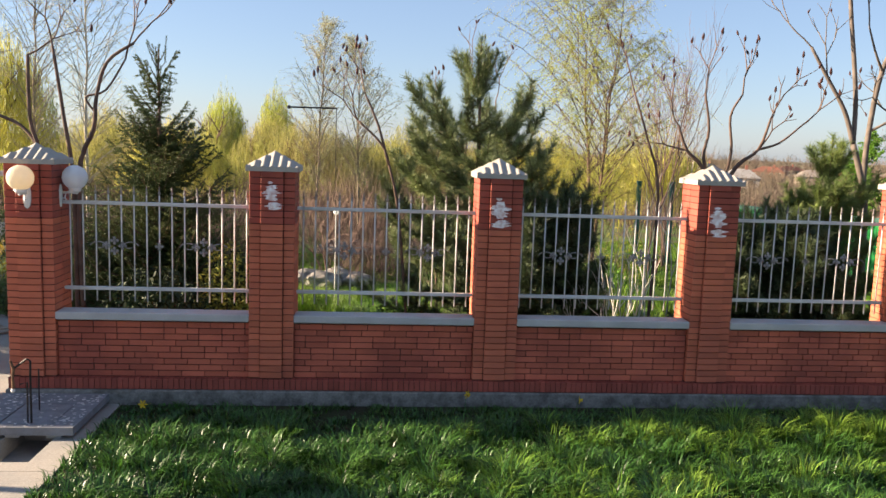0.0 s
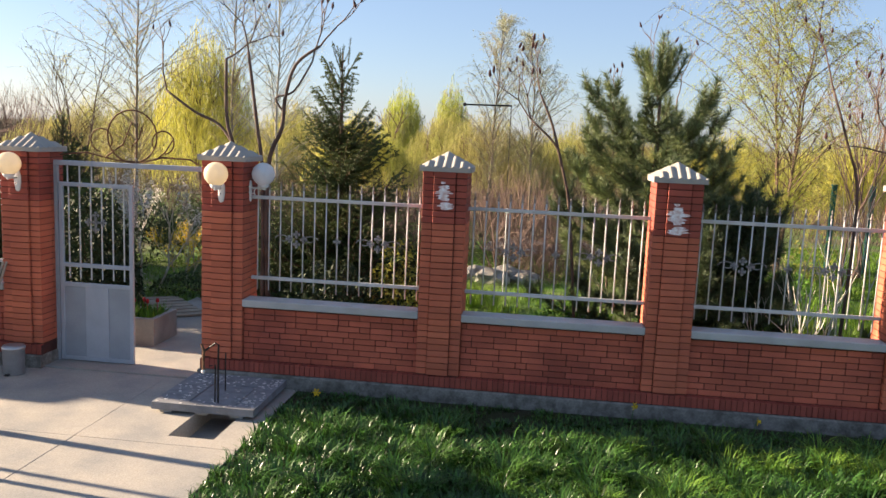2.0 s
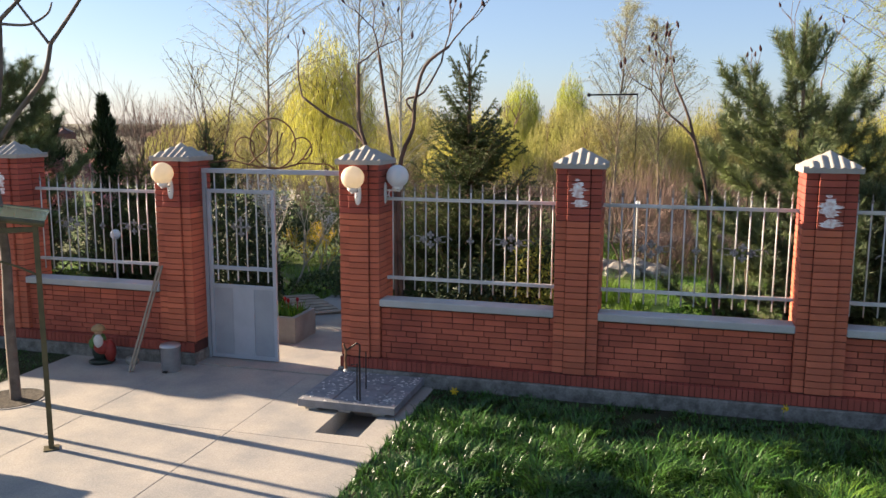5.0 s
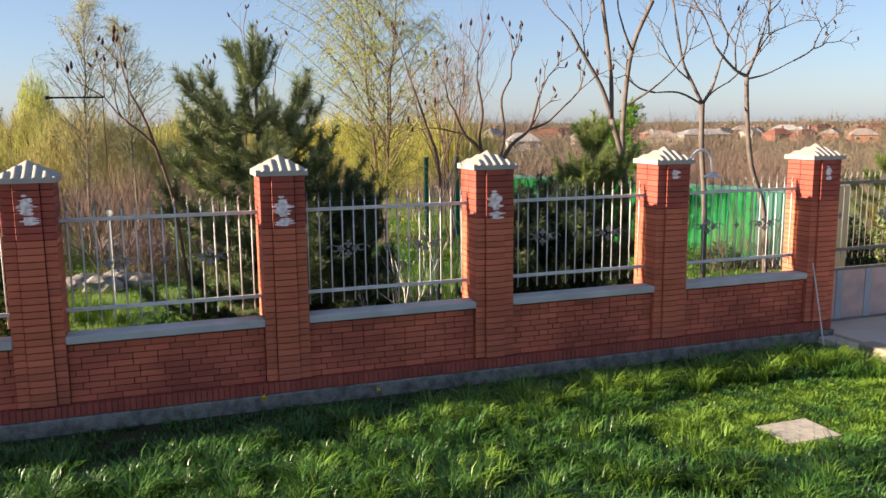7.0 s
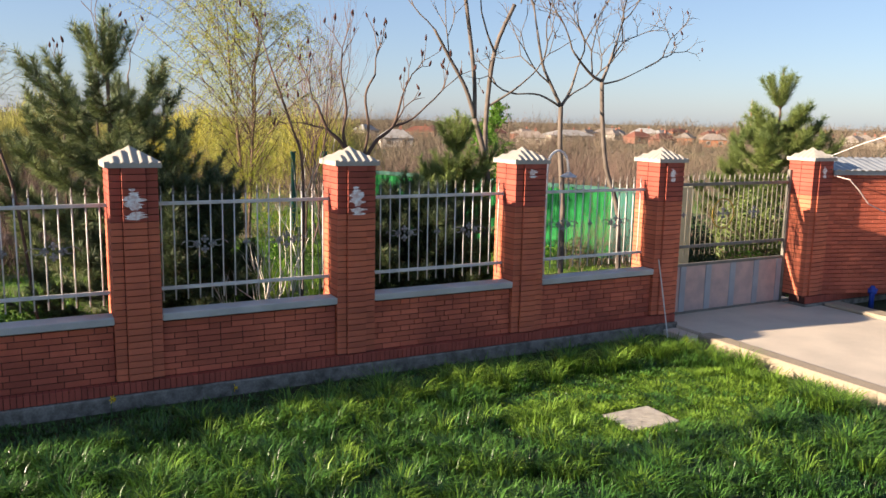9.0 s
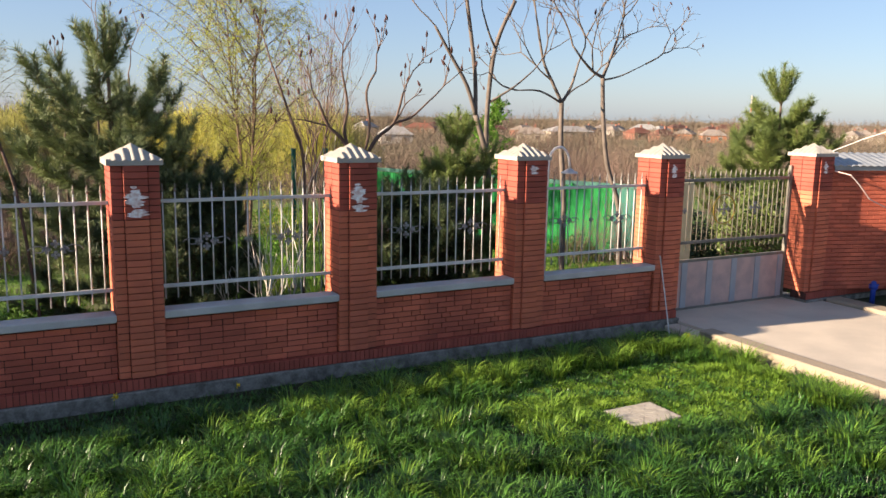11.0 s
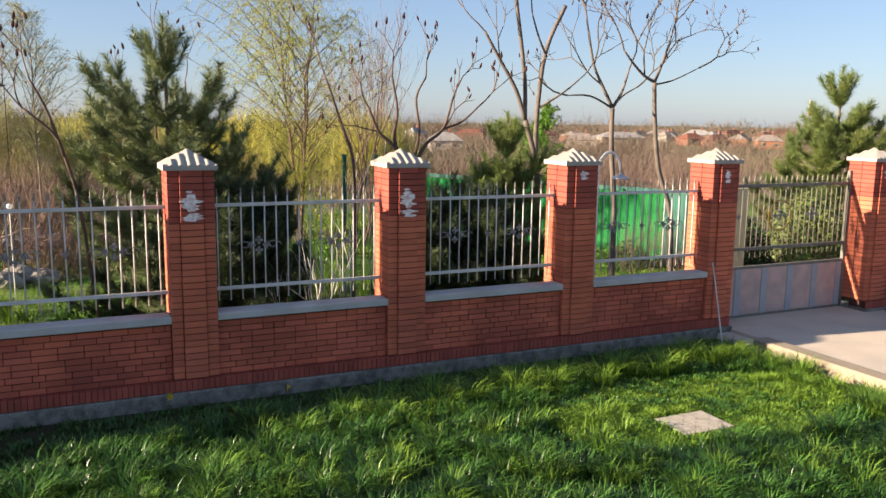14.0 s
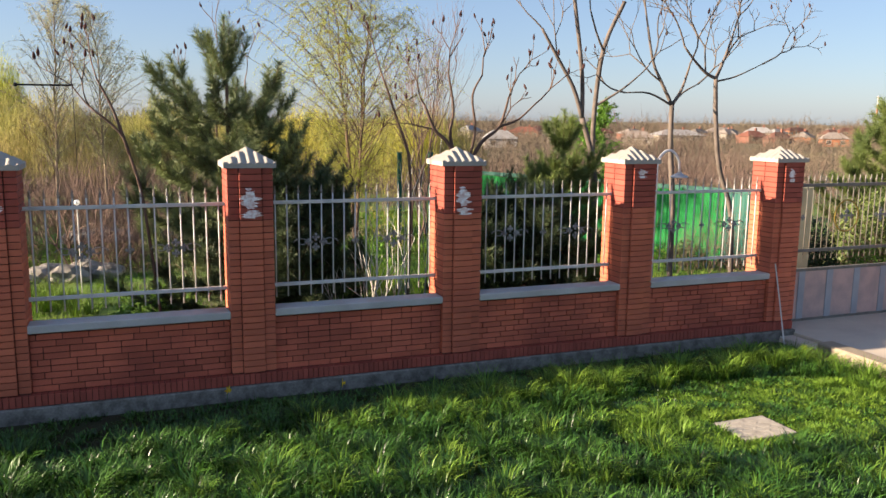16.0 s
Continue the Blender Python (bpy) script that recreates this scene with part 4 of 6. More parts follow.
leafy("blossom_tree", -6.0, 4.6, 2.4, 3, 41, "small fruit tree with white blossom", WHITEBLOOM, 0.026, 14, depth=4, lean=0.4, spread=0.55, radius=0.03)
leafy("blossom_tree", -12.4, 7.0, 2.6, 4, 42, "small fruit tree with pink blossom", PINKBLOOM, 0.035, 16, depth=4, lean=0.4, spread=0.55, radius=0.03)
leafy("forsythia_bush", -6.0, 6.2, 1.3, 4, 43, "forsythia bush in yellow flower", YELLOWBLOOM, 0.018, 20, depth=3, lean=0.5, spread=0.5, radius=0.02)
for i, (x, y, h) in enumerate([(4.5, 1.9, 1.5), (5.6, 2.9, 2.7), (5.0, 2.2, 2.2), (4.3, 1.5, 1.3)]):
    leafy("white_stemmed_shrub", x, y, h, 3, 50 + i, "bare shrub with whitewashed stems", None, 0, 0, depth=2, lean=0.4, spread=0.45, shrink=0.75, bark=BARK_WHITE, radius=0.016, base=0.0)
weeping(-13.3, 24, 8.0, 2.7, 61, "large weeping willow in bright yellow leaf", WILLOW, 850)
weeping(-8.0, 30, 4.9, 2.6, 63, "weeping willow in yellow-green leaf", WILLOW, 750)
weeping(13.0, 26, 4.5, 3.2, 64, "weeping willow in bright yellow leaf", WILLOW, 950)
weeping(9.0, 28, 4.6, 3.0, 65, "weeping willow in yellow-green leaf", WILLOW, 800)
weeping(-8.4, 44, 8.3, 2.0, 66, "distant narrow willow in pale leaf", WILLOW_PALE, 700)
weeping(-5.4, 46, 8.6, 1.8, 67, "distant narrow willow in pale leaf", WILLOW_PALE, 700)
willow_base = weeping(-2.0, 34, 5.6, 3.2, 68, "willow in dull yellow-green leaf", WILLOW_DULL, 800)
for i, (x, y, s) in enumerate([(-4.5, 38, 1.0), (3.2, 36, 1.0), (6.5, 40, 1.05), (-14, 40, 1.1), (-20, 36, 1.0), (-25, 42, 1.2), (0.5, 44, 1.0), (17.5, 34, 0.9), (-31, 45, 1.2), (-10.5, 36, 0.95), (-17, 48, 1.2), (-38, 50, 1.1)]):
    o = copy_thing(willow_base, pose(x, y, ground_height(x, y), 0, 0, 77 * i))
    o.scale = (s, s, s * rng.uniform(0.85, 1.1))


def thicket(name, label, spots, h, per, seed, mat, width=0.012, fan=0.35, size=1.0):
    """Bare stems and side twigs, as one mesh of loose strips."""
    gen = np.random.default_rng(seed)
    B, W, L, D = [], [], [], []
    for x, y, k in spots:
        n = per
        b = np.stack([x + gen.normal(size=n) * size, y + gen.normal(size=n) * size, np.full(n, ground_height(x, y))], 1)
        w = unit(np.stack([gen.normal(size=n) * fan, gen.normal(size=n) * fan, np.ones(n)], 1))
        ln = h * k * (0.5 + 0.6 * gen.random(n))
        B.append(b), W.append(w), L.append(ln), D.append(np.full(n, width))
        m = n * 5
        i = gen.integers(0, n, m)
        t = 0.3 + 0.6 * gen.random((m, 1))
        B.append(b[i] + w[i] * ln[i][:, None] * t)
        W.append(unit(w[i] + gen.normal(size=(m, 3)) * 0.75 + np.array([0, 0, 0.2])))
        L.append(ln[i] * 0.35 * (0.4 + gen.random(m)))
        D.append(np.full(m, width * 0.6))
    v, f = spikes(np.concatenate(B), np.concatenate(W), np.concatenate(L), np.concatenate(D), gen)
    ob = new(name, np_mesh(name, v, f, mat))
    return tagged(ob, label, "shrubs", kind="stuff")


near = [(x, y + (3.5 if x > -2.5 else 0), k) for x, y, k in [(rng.uniform(-9, 3.5), rng.uniform(10.5, 16), rng.uniform(0.7, 1.15)) for i in range(90)]]
thicket("brushwood", "thicket of bare reddish-brown shrubs", near, 2.0, 50, 71, BRUSHWOOD, 0.012, 0.5)
near = [(x, y + (5 if x < 10.5 else 0), k) for x, y, k in [(rng.uniform(5, 30), rng.uniform(13.5, 26), rng.uniform(0.7, 1.2)) for i in range(120)]]
thicket("brushwood", "thicket of bare brown shrubs beyond the garden", near, 2.0, 36, 72, BRUSHWOOD, 0.014)
near = [(rng.uniform(-32, -9), rng.uniform(10, 24), rng.uniform(0.7, 1.2)) for i in range(60)]
thicket("brushwood", "thicket of bare shrubs left of the garden", near, 2.5, 24, 73, BRUSHWOOD, 0.014)
mid = [(rng.uniform(-60, 110), rng.uniform(40, 95), rng.uniform(0.7, 1.2)) for i in range(620)]
thicket("far_thicket", "belt of bare shrubs and reeds in the valley", mid, 2.1, 34, 74, FARWOOD, 0.05, 0.3, 2.2)
far = [(rng.uniform(-500, 900), rng.uniform(330, 700), 0.4 + 0.75 * rng.random() ** 2) for i in range(700)]
thicket("far_woods", "bare woods on the far side of the valley", far, 11.0, 30, 75, FARWOOD, 0.3, 0.45, 6.0)
tall = [(rng.uniform(-300, 560), rng.uniform(240, 420), rng.uniform(0.7, 1.15)) for i in range(46)]
thicket("far_trees", "single bare trees standing over the far hedges", tall, 12.0, 60, 78, FARWOOD, 0.16, 0.5, 1.6)
plots = [(rng.uniform(-200, 420), rng.uniform(100, 330), rng.uniform(0.4, 1.5)) for i in range(1000)]
thicket("far_hedges", "bare garden hedges and fruit trees between the far houses", plots, 3.8, 30, 77, FARWOOD, 0.1, 0.4, 2.6)


# ---- grass ----
def grass(name, label, x0, x1, y0, y1, count, seed, z=0.0, tall=0.13, tufts=(), mat=None, width=0.006, holes=(), mown=None):
    gen = np.random.default_rng(seed)
    nc = max(1, int((x1 - x0) * (y1 - y0) * 60))
    heart = np.stack([gen.uniform(x0, x1, nc), gen.uniform(y0, y1, nc)], 1)
    k = gen.integers(0, nc, count)
    off = gen.normal(size=(count, 2)) * (0.04 + 0.05 * gen.random(nc))[k][:, None]
    p = heart[k] + off
    keep = (p[:, 0] > x0) & (p[:, 0] < x1) & (p[:, 1] > y0) & (p[:, 1] < y1)
    p, off, k = p[keep], off[keep], k[keep]
    patch = 0.75 + 0.35 * np.sin(p[:, 0] * 2.1 + np.sin(p[:, 1] * 2.7)) * np.sin(p[:, 1] * 1.9 + 0.7 * np.sin(p[:, 0] * 1.3))
    h = tall * patch * (0.65 + 0.75 * gen.random(nc) ** 1.5)[k] * (0.5 + 0.75 * gen.random(len(p)))
    lean = 0.25 + 0.6 * gen.random(len(p)) + 2.0 * np.linalg.norm(off, axis=1)
    turn = np.arctan2(off[:, 1], off[:, 0]) + gen.normal(size=len(p)) * 0.7
    h = h * np.clip((y1 - p[:, 1]) / 0.6, 0.45, 1.0)
    for tx, ty, tr, th, tn in tufts:
        q = np.stack([tx + gen.normal(size=tn) * tr, ty + gen.normal(size=tn) * tr], 1)
        keep = (q[:, 0] > x0) & (q[:, 0] < x1) & (q[:, 1] < y1)
        q = q[keep]
        p = np.concatenate([p, q])
        h = np.concatenate([h, th * (0.55 + 0.6 * gen.random(len(q)))])
        lean = np.concatenate([lean, 0.45 + 0.75 * gen.random(len(q))])
        turn = np.concatenate([turn, np.arctan2(q[:, 1] - ty, q[:, 0] - tx) + gen.normal(size=len(q)) * 0.5])
    if mown:
        mx, my, ma, mb, cut = mown
        inside = ((p[:, 0] - mx) / ma) ** 2 + ((p[:, 1] - my) / mb) ** 2 + 0.25 * np.sin(p[:, 0] * 3.1) * np.sin(p[:, 1] * 4.3) < 1
        h = np.where(inside, np.minimum(h * cut, 0.07), h)
    for hx0, hx1, hy0, hy1 in holes:
        keep = ~((p[:, 0] > hx0) & (p[:, 0] < hx1) & (p[:, 1] > hy0) & (p[:, 1] < hy1))
        p, h, lean, turn = p[keep], h[keep], lean[keep], turn[keep]
    n = len(p)
    d = np.stack([np.cos(turn), np.sin(turn)], 1)
    s = np.stack([-d[:, 1], d[:, 0]], 1) * (width * (0.7 + 0.6 * gen.random(n)))[:, None] / 2
    b0 = np.column_stack([p, np.full(n, z)])
    m0 = np.column_stack([p + d * (h * lean * 0.35)[:, None], z + h * 0.62])
    t0 = np.column_stack([p + d * (h * lean)[:, None], z + h * (1.0 - 0.22 * lean)])
    s3 = np.column_stack([s, np.zeros(n)])
    v = np.stack([b0 - s3, b0 + s3, m0 - s3 * 0.8, m0 + s3 * 0.8, t0], 1).reshape(-1, 3)
    k = np.arange(n)[:, None] * 5
    f = np.concatenate([k + np.array([[0, 1, 3]]), k + np.array([[0, 3, 2]]), k + np.array([[2, 3, 4]])])
    return tagged(new(name, np_mesh(name, v, f, mat or GRASS)), label, "grass", kind="stuff")


tufts = [(rng.uniform(-1.4, 10.0), rng.uniform(-4.9, -0.9), rng.uniform(0.05, 0.14), rng.uniform(0.14, 0.25), 110) for i in range(330)]
tufts += [(rng.uniform(-1.0, 10.0), rng.uniform(-4.9, -1.2), rng.uniform(0.03, 0.07), rng.uniform(0.17, 0.26), 60) for i in range(240)]
grass("grass", "lush green lawn grass with taller tufts", -1.66, 10.2, -5.2, -0.09, 125000, 81, tall=0.135, tufts=tufts, width=0.0115, holes=((7.10, 7.82, -3.08, -2.53),), mown=(8.1, -2.35, 2.2, 1.05, 0.4))
GRASS_TALL = material("tall_grass", (0.115, 0.225, 0.03), 0.4, vary=0.25, scale=1.4, fine=10, bump=0, island=0.6, second=(0.17, 0.28, 0.04), translucent=0.4)
# Lighter grass: sun on the patch by the slab put into its colour.
GRASS_SUNLIT = material("sunlit_short_grass", (0.19, 0.31, 0.035), 0.5, vary=0.25, scale=1.4, fine=10, bump=0, island=0.45, second=(0.13, 0.25, 0.03), translucent=0.4)
clumps = [(rng.uniform(3.0, 10.1), rng.uniform(-1.4, -0.7), rng.uniform(0.05, 0.08), rng.uniform(0.20, 0.32), 90) for i in range(34)]
clumps += [(5.2 + 0.38 * i + rng.uniform(-0.1, 0.1), rng.uniform(-1.25, -0.85), 0.06, rng.uniform(0.28, 0.40), 170) for i in range(13)]
clumps += [(rng.uniform(9.6, 10.05), rng.uniform(-4.6, -1.2), 0.06, rng.uniform(0.18, 0.32), 130) for i in range(16)]
clumps += [(0.8 + 6.0 * rng.random() ** 0.7, rng.uniform(-4.0, -1.2), rng.uniform(0.04, 0.07), rng.uniform(0.18, 0.28), 60) for i in range(56)]
clumps += [(rng.uniform(6.0, 10.0), rng.uniform(-4.9, -3.5), rng.uniform(0.05, 0.09), rng.uniform(0.18, 0.28), 80) for i in range(16)]
grass("grass", "tall arching clumps of coarse grass in the lawn", -1.66, 10.2, -5.2, -0.3, 200, 85, tall=0.1, tufts=clumps, mat=GRASS_TALL, width=0.010, holes=((7.10, 7.82, -3.08, -2.53),))
grass("grass", "short grass round the slab in the lawn, sunlight put into its colour", 6.0, 10.2, -3.4, -1.3, 46000, 88, tall=0.08, mat=GRASS_SUNLIT, width=0.009, holes=((7.10, 7.82, -3.08, -2.53),))
grass("grass", "lawn grass nearer the house", -1.66, 10.32, -10, -5.2, 70000, 82, width=0.012)
grass("grass", "small sunlit lawn beside the yard", -13, -6.9, -3.15, -0.1, 36000, 83, tall=0.09)
GRASS_GARDEN = material("garden_grass", (0.12, 0.24, 0.025), 0.6, vary=0.25, scale=1.0, fine=10, bump=0, island=0.4, second=(0.17, 0.24, 0.04), translucent=0.35)
gt = [(rng.uniform(-1.0, 7.8), rng.uniform(4.8, 6.6), 0.06, rng.uniform(0.35, 0.6), 60) for i in range(46)]
grass("grass", "garden grass and long leaves behind the fence", -12, 18, 0.55, 9, 80000, 84, z=-0.02, tall=0.12, tufts=gt, mat=GRASS_GARDEN, width=0.012, holes=((-5.0, -2.85, 0, 4.55), (-9.65, -7.15, 0.85, 3.25)) + tuple((cx - 0.8 * rx, cx + 0.8 * rx, cy - 0.8 * ry, cy + 0.8 * ry) for cx, cy, rx, ry in BEDS))

grass("grass", "sunlit garden lawn behind the rockery", -1.2, 3.4, 9.0, 13.2, 26000, 86, z=-0.02, tall=0.10, mat=GRASS_GARDEN, width=0.018)
grass("grass", "sunlit garden lawn among the white stems", 4.2, 12.0, 8.8, 18.0, 60000, 87, z=-0.02, tall=0.11, mat=GRASS_GARDEN, width=0.02)

# ---- more materials ----
WHITE = material("white_paint", (0.72, 0.70, 0.68), 0.5, vary=0.08, scale=8, fine=90, bump=0.2)
GLOBE = material("opal_globe", (0.90, 0.90, 0.90), 0.25, vary=0.03, scale=5, bump=0, translucent=0.5, spec=0.5)
GLOBE_CREAM = material("cream_globe", (0.88, 0.80, 0.64), 0.25, vary=0.05, scale=5, bump=0, translucent=0.5, spec=0.5)
RUST = material("rusty_wire", (0.17, 0.085, 0.045), 0.8, vary=0.3, scale=12, fine=120, bump=0.4)
DARKSTEEL = material("dark_steel", (0.035, 0.03, 0.028), 0.6, metal=0.4, vary=0.3, scale=12, fine=90, bump=0.3)
GATE_GREY = material("gate_grey_paint", (0.33, 0.35, 0.38), 0.5, vary=0.08, scale=3, fine=80, bump=0.15)
GATE_PALE = material("gate_pale_paint", (0.40, 0.42, 0.46), 0.5, vary=0.08, scale=3, fine=80, bump=0.15)
OLDPAINT = material("flaked_paint", (0.86, 0.82, 0.82), 0.85, vary=0.3, scale=22, fine=90, bump=0.4, second=(0.62, 0.42, 0.38))
# Gate bars and rails darkened by colour, since little sun falls on them.
GATE_BARS = material("shaded_gate_paint", (0.19, 0.175, 0.15), 0.6, vary=0.2, scale=9, fine=80, bump=0.2)
GATE_PINK = material("faded_red_paint", (0.52, 0.36, 0.32), 0.6, vary=0.12, scale=4, fine=80, bump=0.2, second=(0.38, 0.29, 0.27))
BLUE = material("blue_paint", (0.02, 0.06, 0.36), 0.5, vary=0.15, scale=8, bump=0.15)
OLIVE = material("olive_paint", (0.10, 0.085, 0.04), 0.55, vary=0.2, scale=10, fine=80, bump=0.2)
GREENSHEET = material("green_sheet_metal", (0.007, 0.175, 0.042), 0.6, spec=0.12, vary=0.08, scale=1.5, fine=30, bump=0.1)
TEAL = material("teal_sheet", (0.015, 0.11, 0.085), 0.5, vary=0.1, scale=2, bump=0.1)
ROOFTIN = material("roof_sheet", (0.30, 0.32, 0.34), 0.45, metal=0.3, vary=0.1, scale=3, fine=40, bump=0.15)
STONE = material("boulder", (0.36, 0.33, 0.29), 0.9, vary=0.25, scale=5, fine=30, bump=0.8, second=(0.15, 0.135, 0.115), dist=0.03)
CREAM = material("cream_render", (0.62, 0.54, 0.33), 0.85, vary=0.12, scale=4, bump=0.3)
WOOD = material("grey_board", (0.36, 0.29, 0.22), 0.85, vary=0.2, scale=4, fine=60, bump=0.4)
BINSTEEL = material("bin_steel", (0.45, 0.45, 0.46), 0.35, metal=0.7, vary=0.1, scale=8, bump=0.1)
MOSAIC = material("mosaic_concrete", (0.24, 0.24, 0.25), 0.85, vary=0.15, scale=8, fine=60, bump=0.4)
CHIP = material("mosaic_chips", (0.56, 0.53, 0.50), 0.6, vary=0.1, scale=20, bump=0.1, island=0.35)
GRAVEL = material("pit_gravel", (0.10, 0.085, 0.065), 0.95, vary=0.3, scale=20, fine=120, bump=1.0, dist=0.02)
PAVER = material("pinkish_paver", (0.40, 0.36, 0.30), 0.85, vary=0.15, scale=10, fine=80, bump=0.4, spread=0.03)

# ---- pillar marks and globe lamps ----
pillar_obs = [o for o in scene.objects if o.name.startswith("fence_pillar")]


def paint_mark(ob, seed, z0, z1, w):
    """Ragged remains of white paint over a few courses of a pillar's face."""
    r = random.Random(seed)
    g = Geo()

    def blot(a0, a1, wide, cx, n):
        left, right = [], []
        for i in range(n + 1):
            z = a0 + (a1 - a0) * i / n
            k = math.sin(math.pi * (0.06 + 0.88 * i / n)) ** 0.6
            notch = 0.45 if r.random() < 0.22 else 1.0
            right.append((cx + wide * k * r.uniform(0.4, 1.0) * notch, z))
            left.append((cx - wide * k * r.uniform(0.35, 1.0), z + r.uniform(-0.004, 0.004)))
        pts = right + left[::-1]
        m = len(pts)
        for i in range(n):
            q = [right[i], right[i + 1], left[i + 1], left[i]]
            g.add([(x, -0.0325, y) for x, y in q], [(3, 2, 1, 0)])
        g.add([(x, -0.0325, y) for x, y in pts] + [(x, -0.0275, y) for x, y in pts], [(i, (i + 1) % m, m + (i + 1) % m, m + i) for i in range(m)])

    h = z1 - z0
    blot(z0 + h * 0.32, z1 - h * 0.12, w, 0.0, 16)
    blot(z0, z0 + h * 0.27, w * 1.05, 0.01, 9)
    blot(z1 - h * 0.09, z1, w * 0.35, -0.02, 4)
    part("paint_remains", g, OLDPAINT, ob, "flaked remains of white paint")


for i, o in enumerate(pillar_obs):
    x = o.matrix_basis.translation.x
    if abs(x) < 0.01:
        paint_mark(o, 5, 2.26, 2.58, 0.12)
    elif abs(x - PITCH) < 0.01:
        paint_mark(o, 6, 2.12, 2.47, 0.14)
    elif abs(x - 2 * PITCH) < 0.01:
        paint_mark(o, 7, 2.08, 2.44, 0.14)
    elif abs(x - 3 * PITCH) < 0.01:
        paint_mark(o, 8, 2.50, 2.62, 0.10)
    elif x > 10:
        paint_mark(o, 9 + i, 2.40, 2.60, 0.075)
    elif abs(x + 7.87) < 0.01:
        paint_mark(o, 20, 2.20, 2.50, 0.09)


def globe_lamp(x, y, rz, globe, label):
    """A wall lamp, its back plate on the pillar's face at (x, y), reaching along -y before the turn."""
    ob = thing("globe_lamp", label, "wall lamp", (x, y, 2.34), rz, group="globe lamps on the pillars")
    part("back_plate", Geo().lathe([(0.001, -0.14), (0.03, -0.12), (0.045, -0.04), (0.045, 0.05), (0.03, 0.11), (0.001, 0.13)], 10).moved(Matrix.Diagonal((1, 0.35, 1, 1))), WHITE, ob, "cast white back plate", smooth=True)
    arm = Geo().tube([(0, 0, 0.03), (0, -0.10, 0.035), (0, -0.19, 0.03)], [0.014, 0.013, 0.016], 8)
    arm.tube([(0, -0.02 - 0.075 * t - 0.02 * math.sin(t * 7), -0.06 + 0.09 * t + 0.025 * math.cos(t * 7)) for t in [i / 14 for i in range(15)]], 0.008, 6)
    part("arm", arm, WHITE, ob, "scrolled white bracket", smooth=True)
    part("cup", Geo().lathe([(0.02, 0.0), (0.055, 0.015), (0.07, 0.05), (0.062, 0.055)], 16, (0, -0.16, 0.03)), WHITE, ob, "white lamp cup", smooth=True)
    g = Geo().ball((0, -0.16, 0.205), 0.138, n=28)
    part("globe", g, globe, ob, "frosted round globe", smooth=True)
    return ob


globe_lamp(-2.64, -0.03, 0, GLOBE_CREAM, "cream globe lamp on a white cast bracket")
globe_lamp(-2.385, 0.24, 90, GLOBE, "white globe lamp on a scrolled bracket")
globe_lamp(-5.22, -0.03, 0, GLOBE_CREAM, "cream globe lamp on a white cast bracket")

# ---- small gate ----
gate = thing("wicket_gate", "grey steel garden gate, one leaf closed, the other open", "gate", (-3.93, 0.32, 0))
for sx in (-1, 1):
    part("post", Geo().box(sx * 1.01 - 0.025, sx * 1.01 + 0.025, -0.025, 0.025, 0.0, 2.58, 0.004), GATE_GREY, gate)
part("overhead_bar", Geo().box(-1.03, 1.03, -0.03, 0.03, 2.53, 2.59, 0.004), GATE_PALE, gate)
for i in range(5):
    part("bar", Geo().box(-0.86 + i * 0.16 - 0.007, -0.86 + i * 0.16 + 0.007, -0.007, 0.007, 2.30, 2.53), STEEL, gate)
leaf = part("leaf", Geo().box(-0.975, -0.925, -0.02, 0.02, 0.04, 2.32, 0.004).box(-0.045, 0.005, -0.02, 0.02, 0.04, 2.32, 0.004).box(-0.925, -0.045, -0.02, 0.02, 2.27, 2.32, 0.004).box(-0.925, -0.045, -0.02, 0.02, 1.25, 1.30, 0.004).box(-0.925, -0.045, -0.02, 0.02, 1.0, 1.05, 0.004).box(-0.925, -0.045, -0.02, 0.02, 0.04, 0.09, 0.004), GATE_PALE, gate, "pale grey leaf frame")
part("panel", Geo().box(-0.925, -0.64, -0.004, 0.004, 0.09, 1.0), GATE_GREY, leaf)
part("panel", Geo().box(-0.64, -0.33, -0.016, 0.004, 0.09, 1.0, 0.003), GATE_PALE, leaf)
part("panel", Geo().box(-0.33, -0.045, -0.004, 0.004, 0.09, 1.0), GATE_GREY, leaf)
for i in range(6):
    x = -0.925 + (i + 0.5) * 0.88 / 6
    part("bar", Geo().box(x - 0.007, x + 0.007, -0.007, 0.007, 1.10, 2.27), STEEL, leaf)
for dx, dz in ((0, 0.09), (0, -0.09), (-0.1, 0), (0.1, 0), (0, 0)):
    part("rosette", rosette_mesh, ROSETTE, leaf, at=(-0.485 + dx, -0.015, 1.83 + dz))
ring = lambda cx, cz, r0, a0, a1, n=28: [(cx + r0 * math.cos(a0 + (a1 - a0) * i / n), 0, cz + r0 * math.sin(a0 + (a1 - a0) * i / n)) for i in range(n + 1)]
crest = Geo()
crest.tube(ring(0.0, 2.92, 0.32, 0, 6.283), 0.011, 6)
crest.tube(ring(-0.40, 2.86, 0.14, -0.6, 4.6), 0.009, 6)
crest.tube(ring(0.40, 2.86, 0.14, -1.4, 3.8), 0.009, 6)
crest.tube([(-0.34, 0, 2.66), (-0.12, 0, 2.82), (0.0, 0, 3.10)], 0.009, 6)
crest.tube([(0.05, 0, 2.66), (0.06, 0, 2.85), (0.07, 0, 3.08)], 0.009, 6)
crest.tube([(0.0, 0, 2.80), (0.09, 0, 2.9), (0.14, 0, 3.06)], 0.009, 6)
crest.tube([(0.3, 0, 2.64), (0.42, 0, 2.74), (0.53, 0, 2.9)], 0.009, 6)
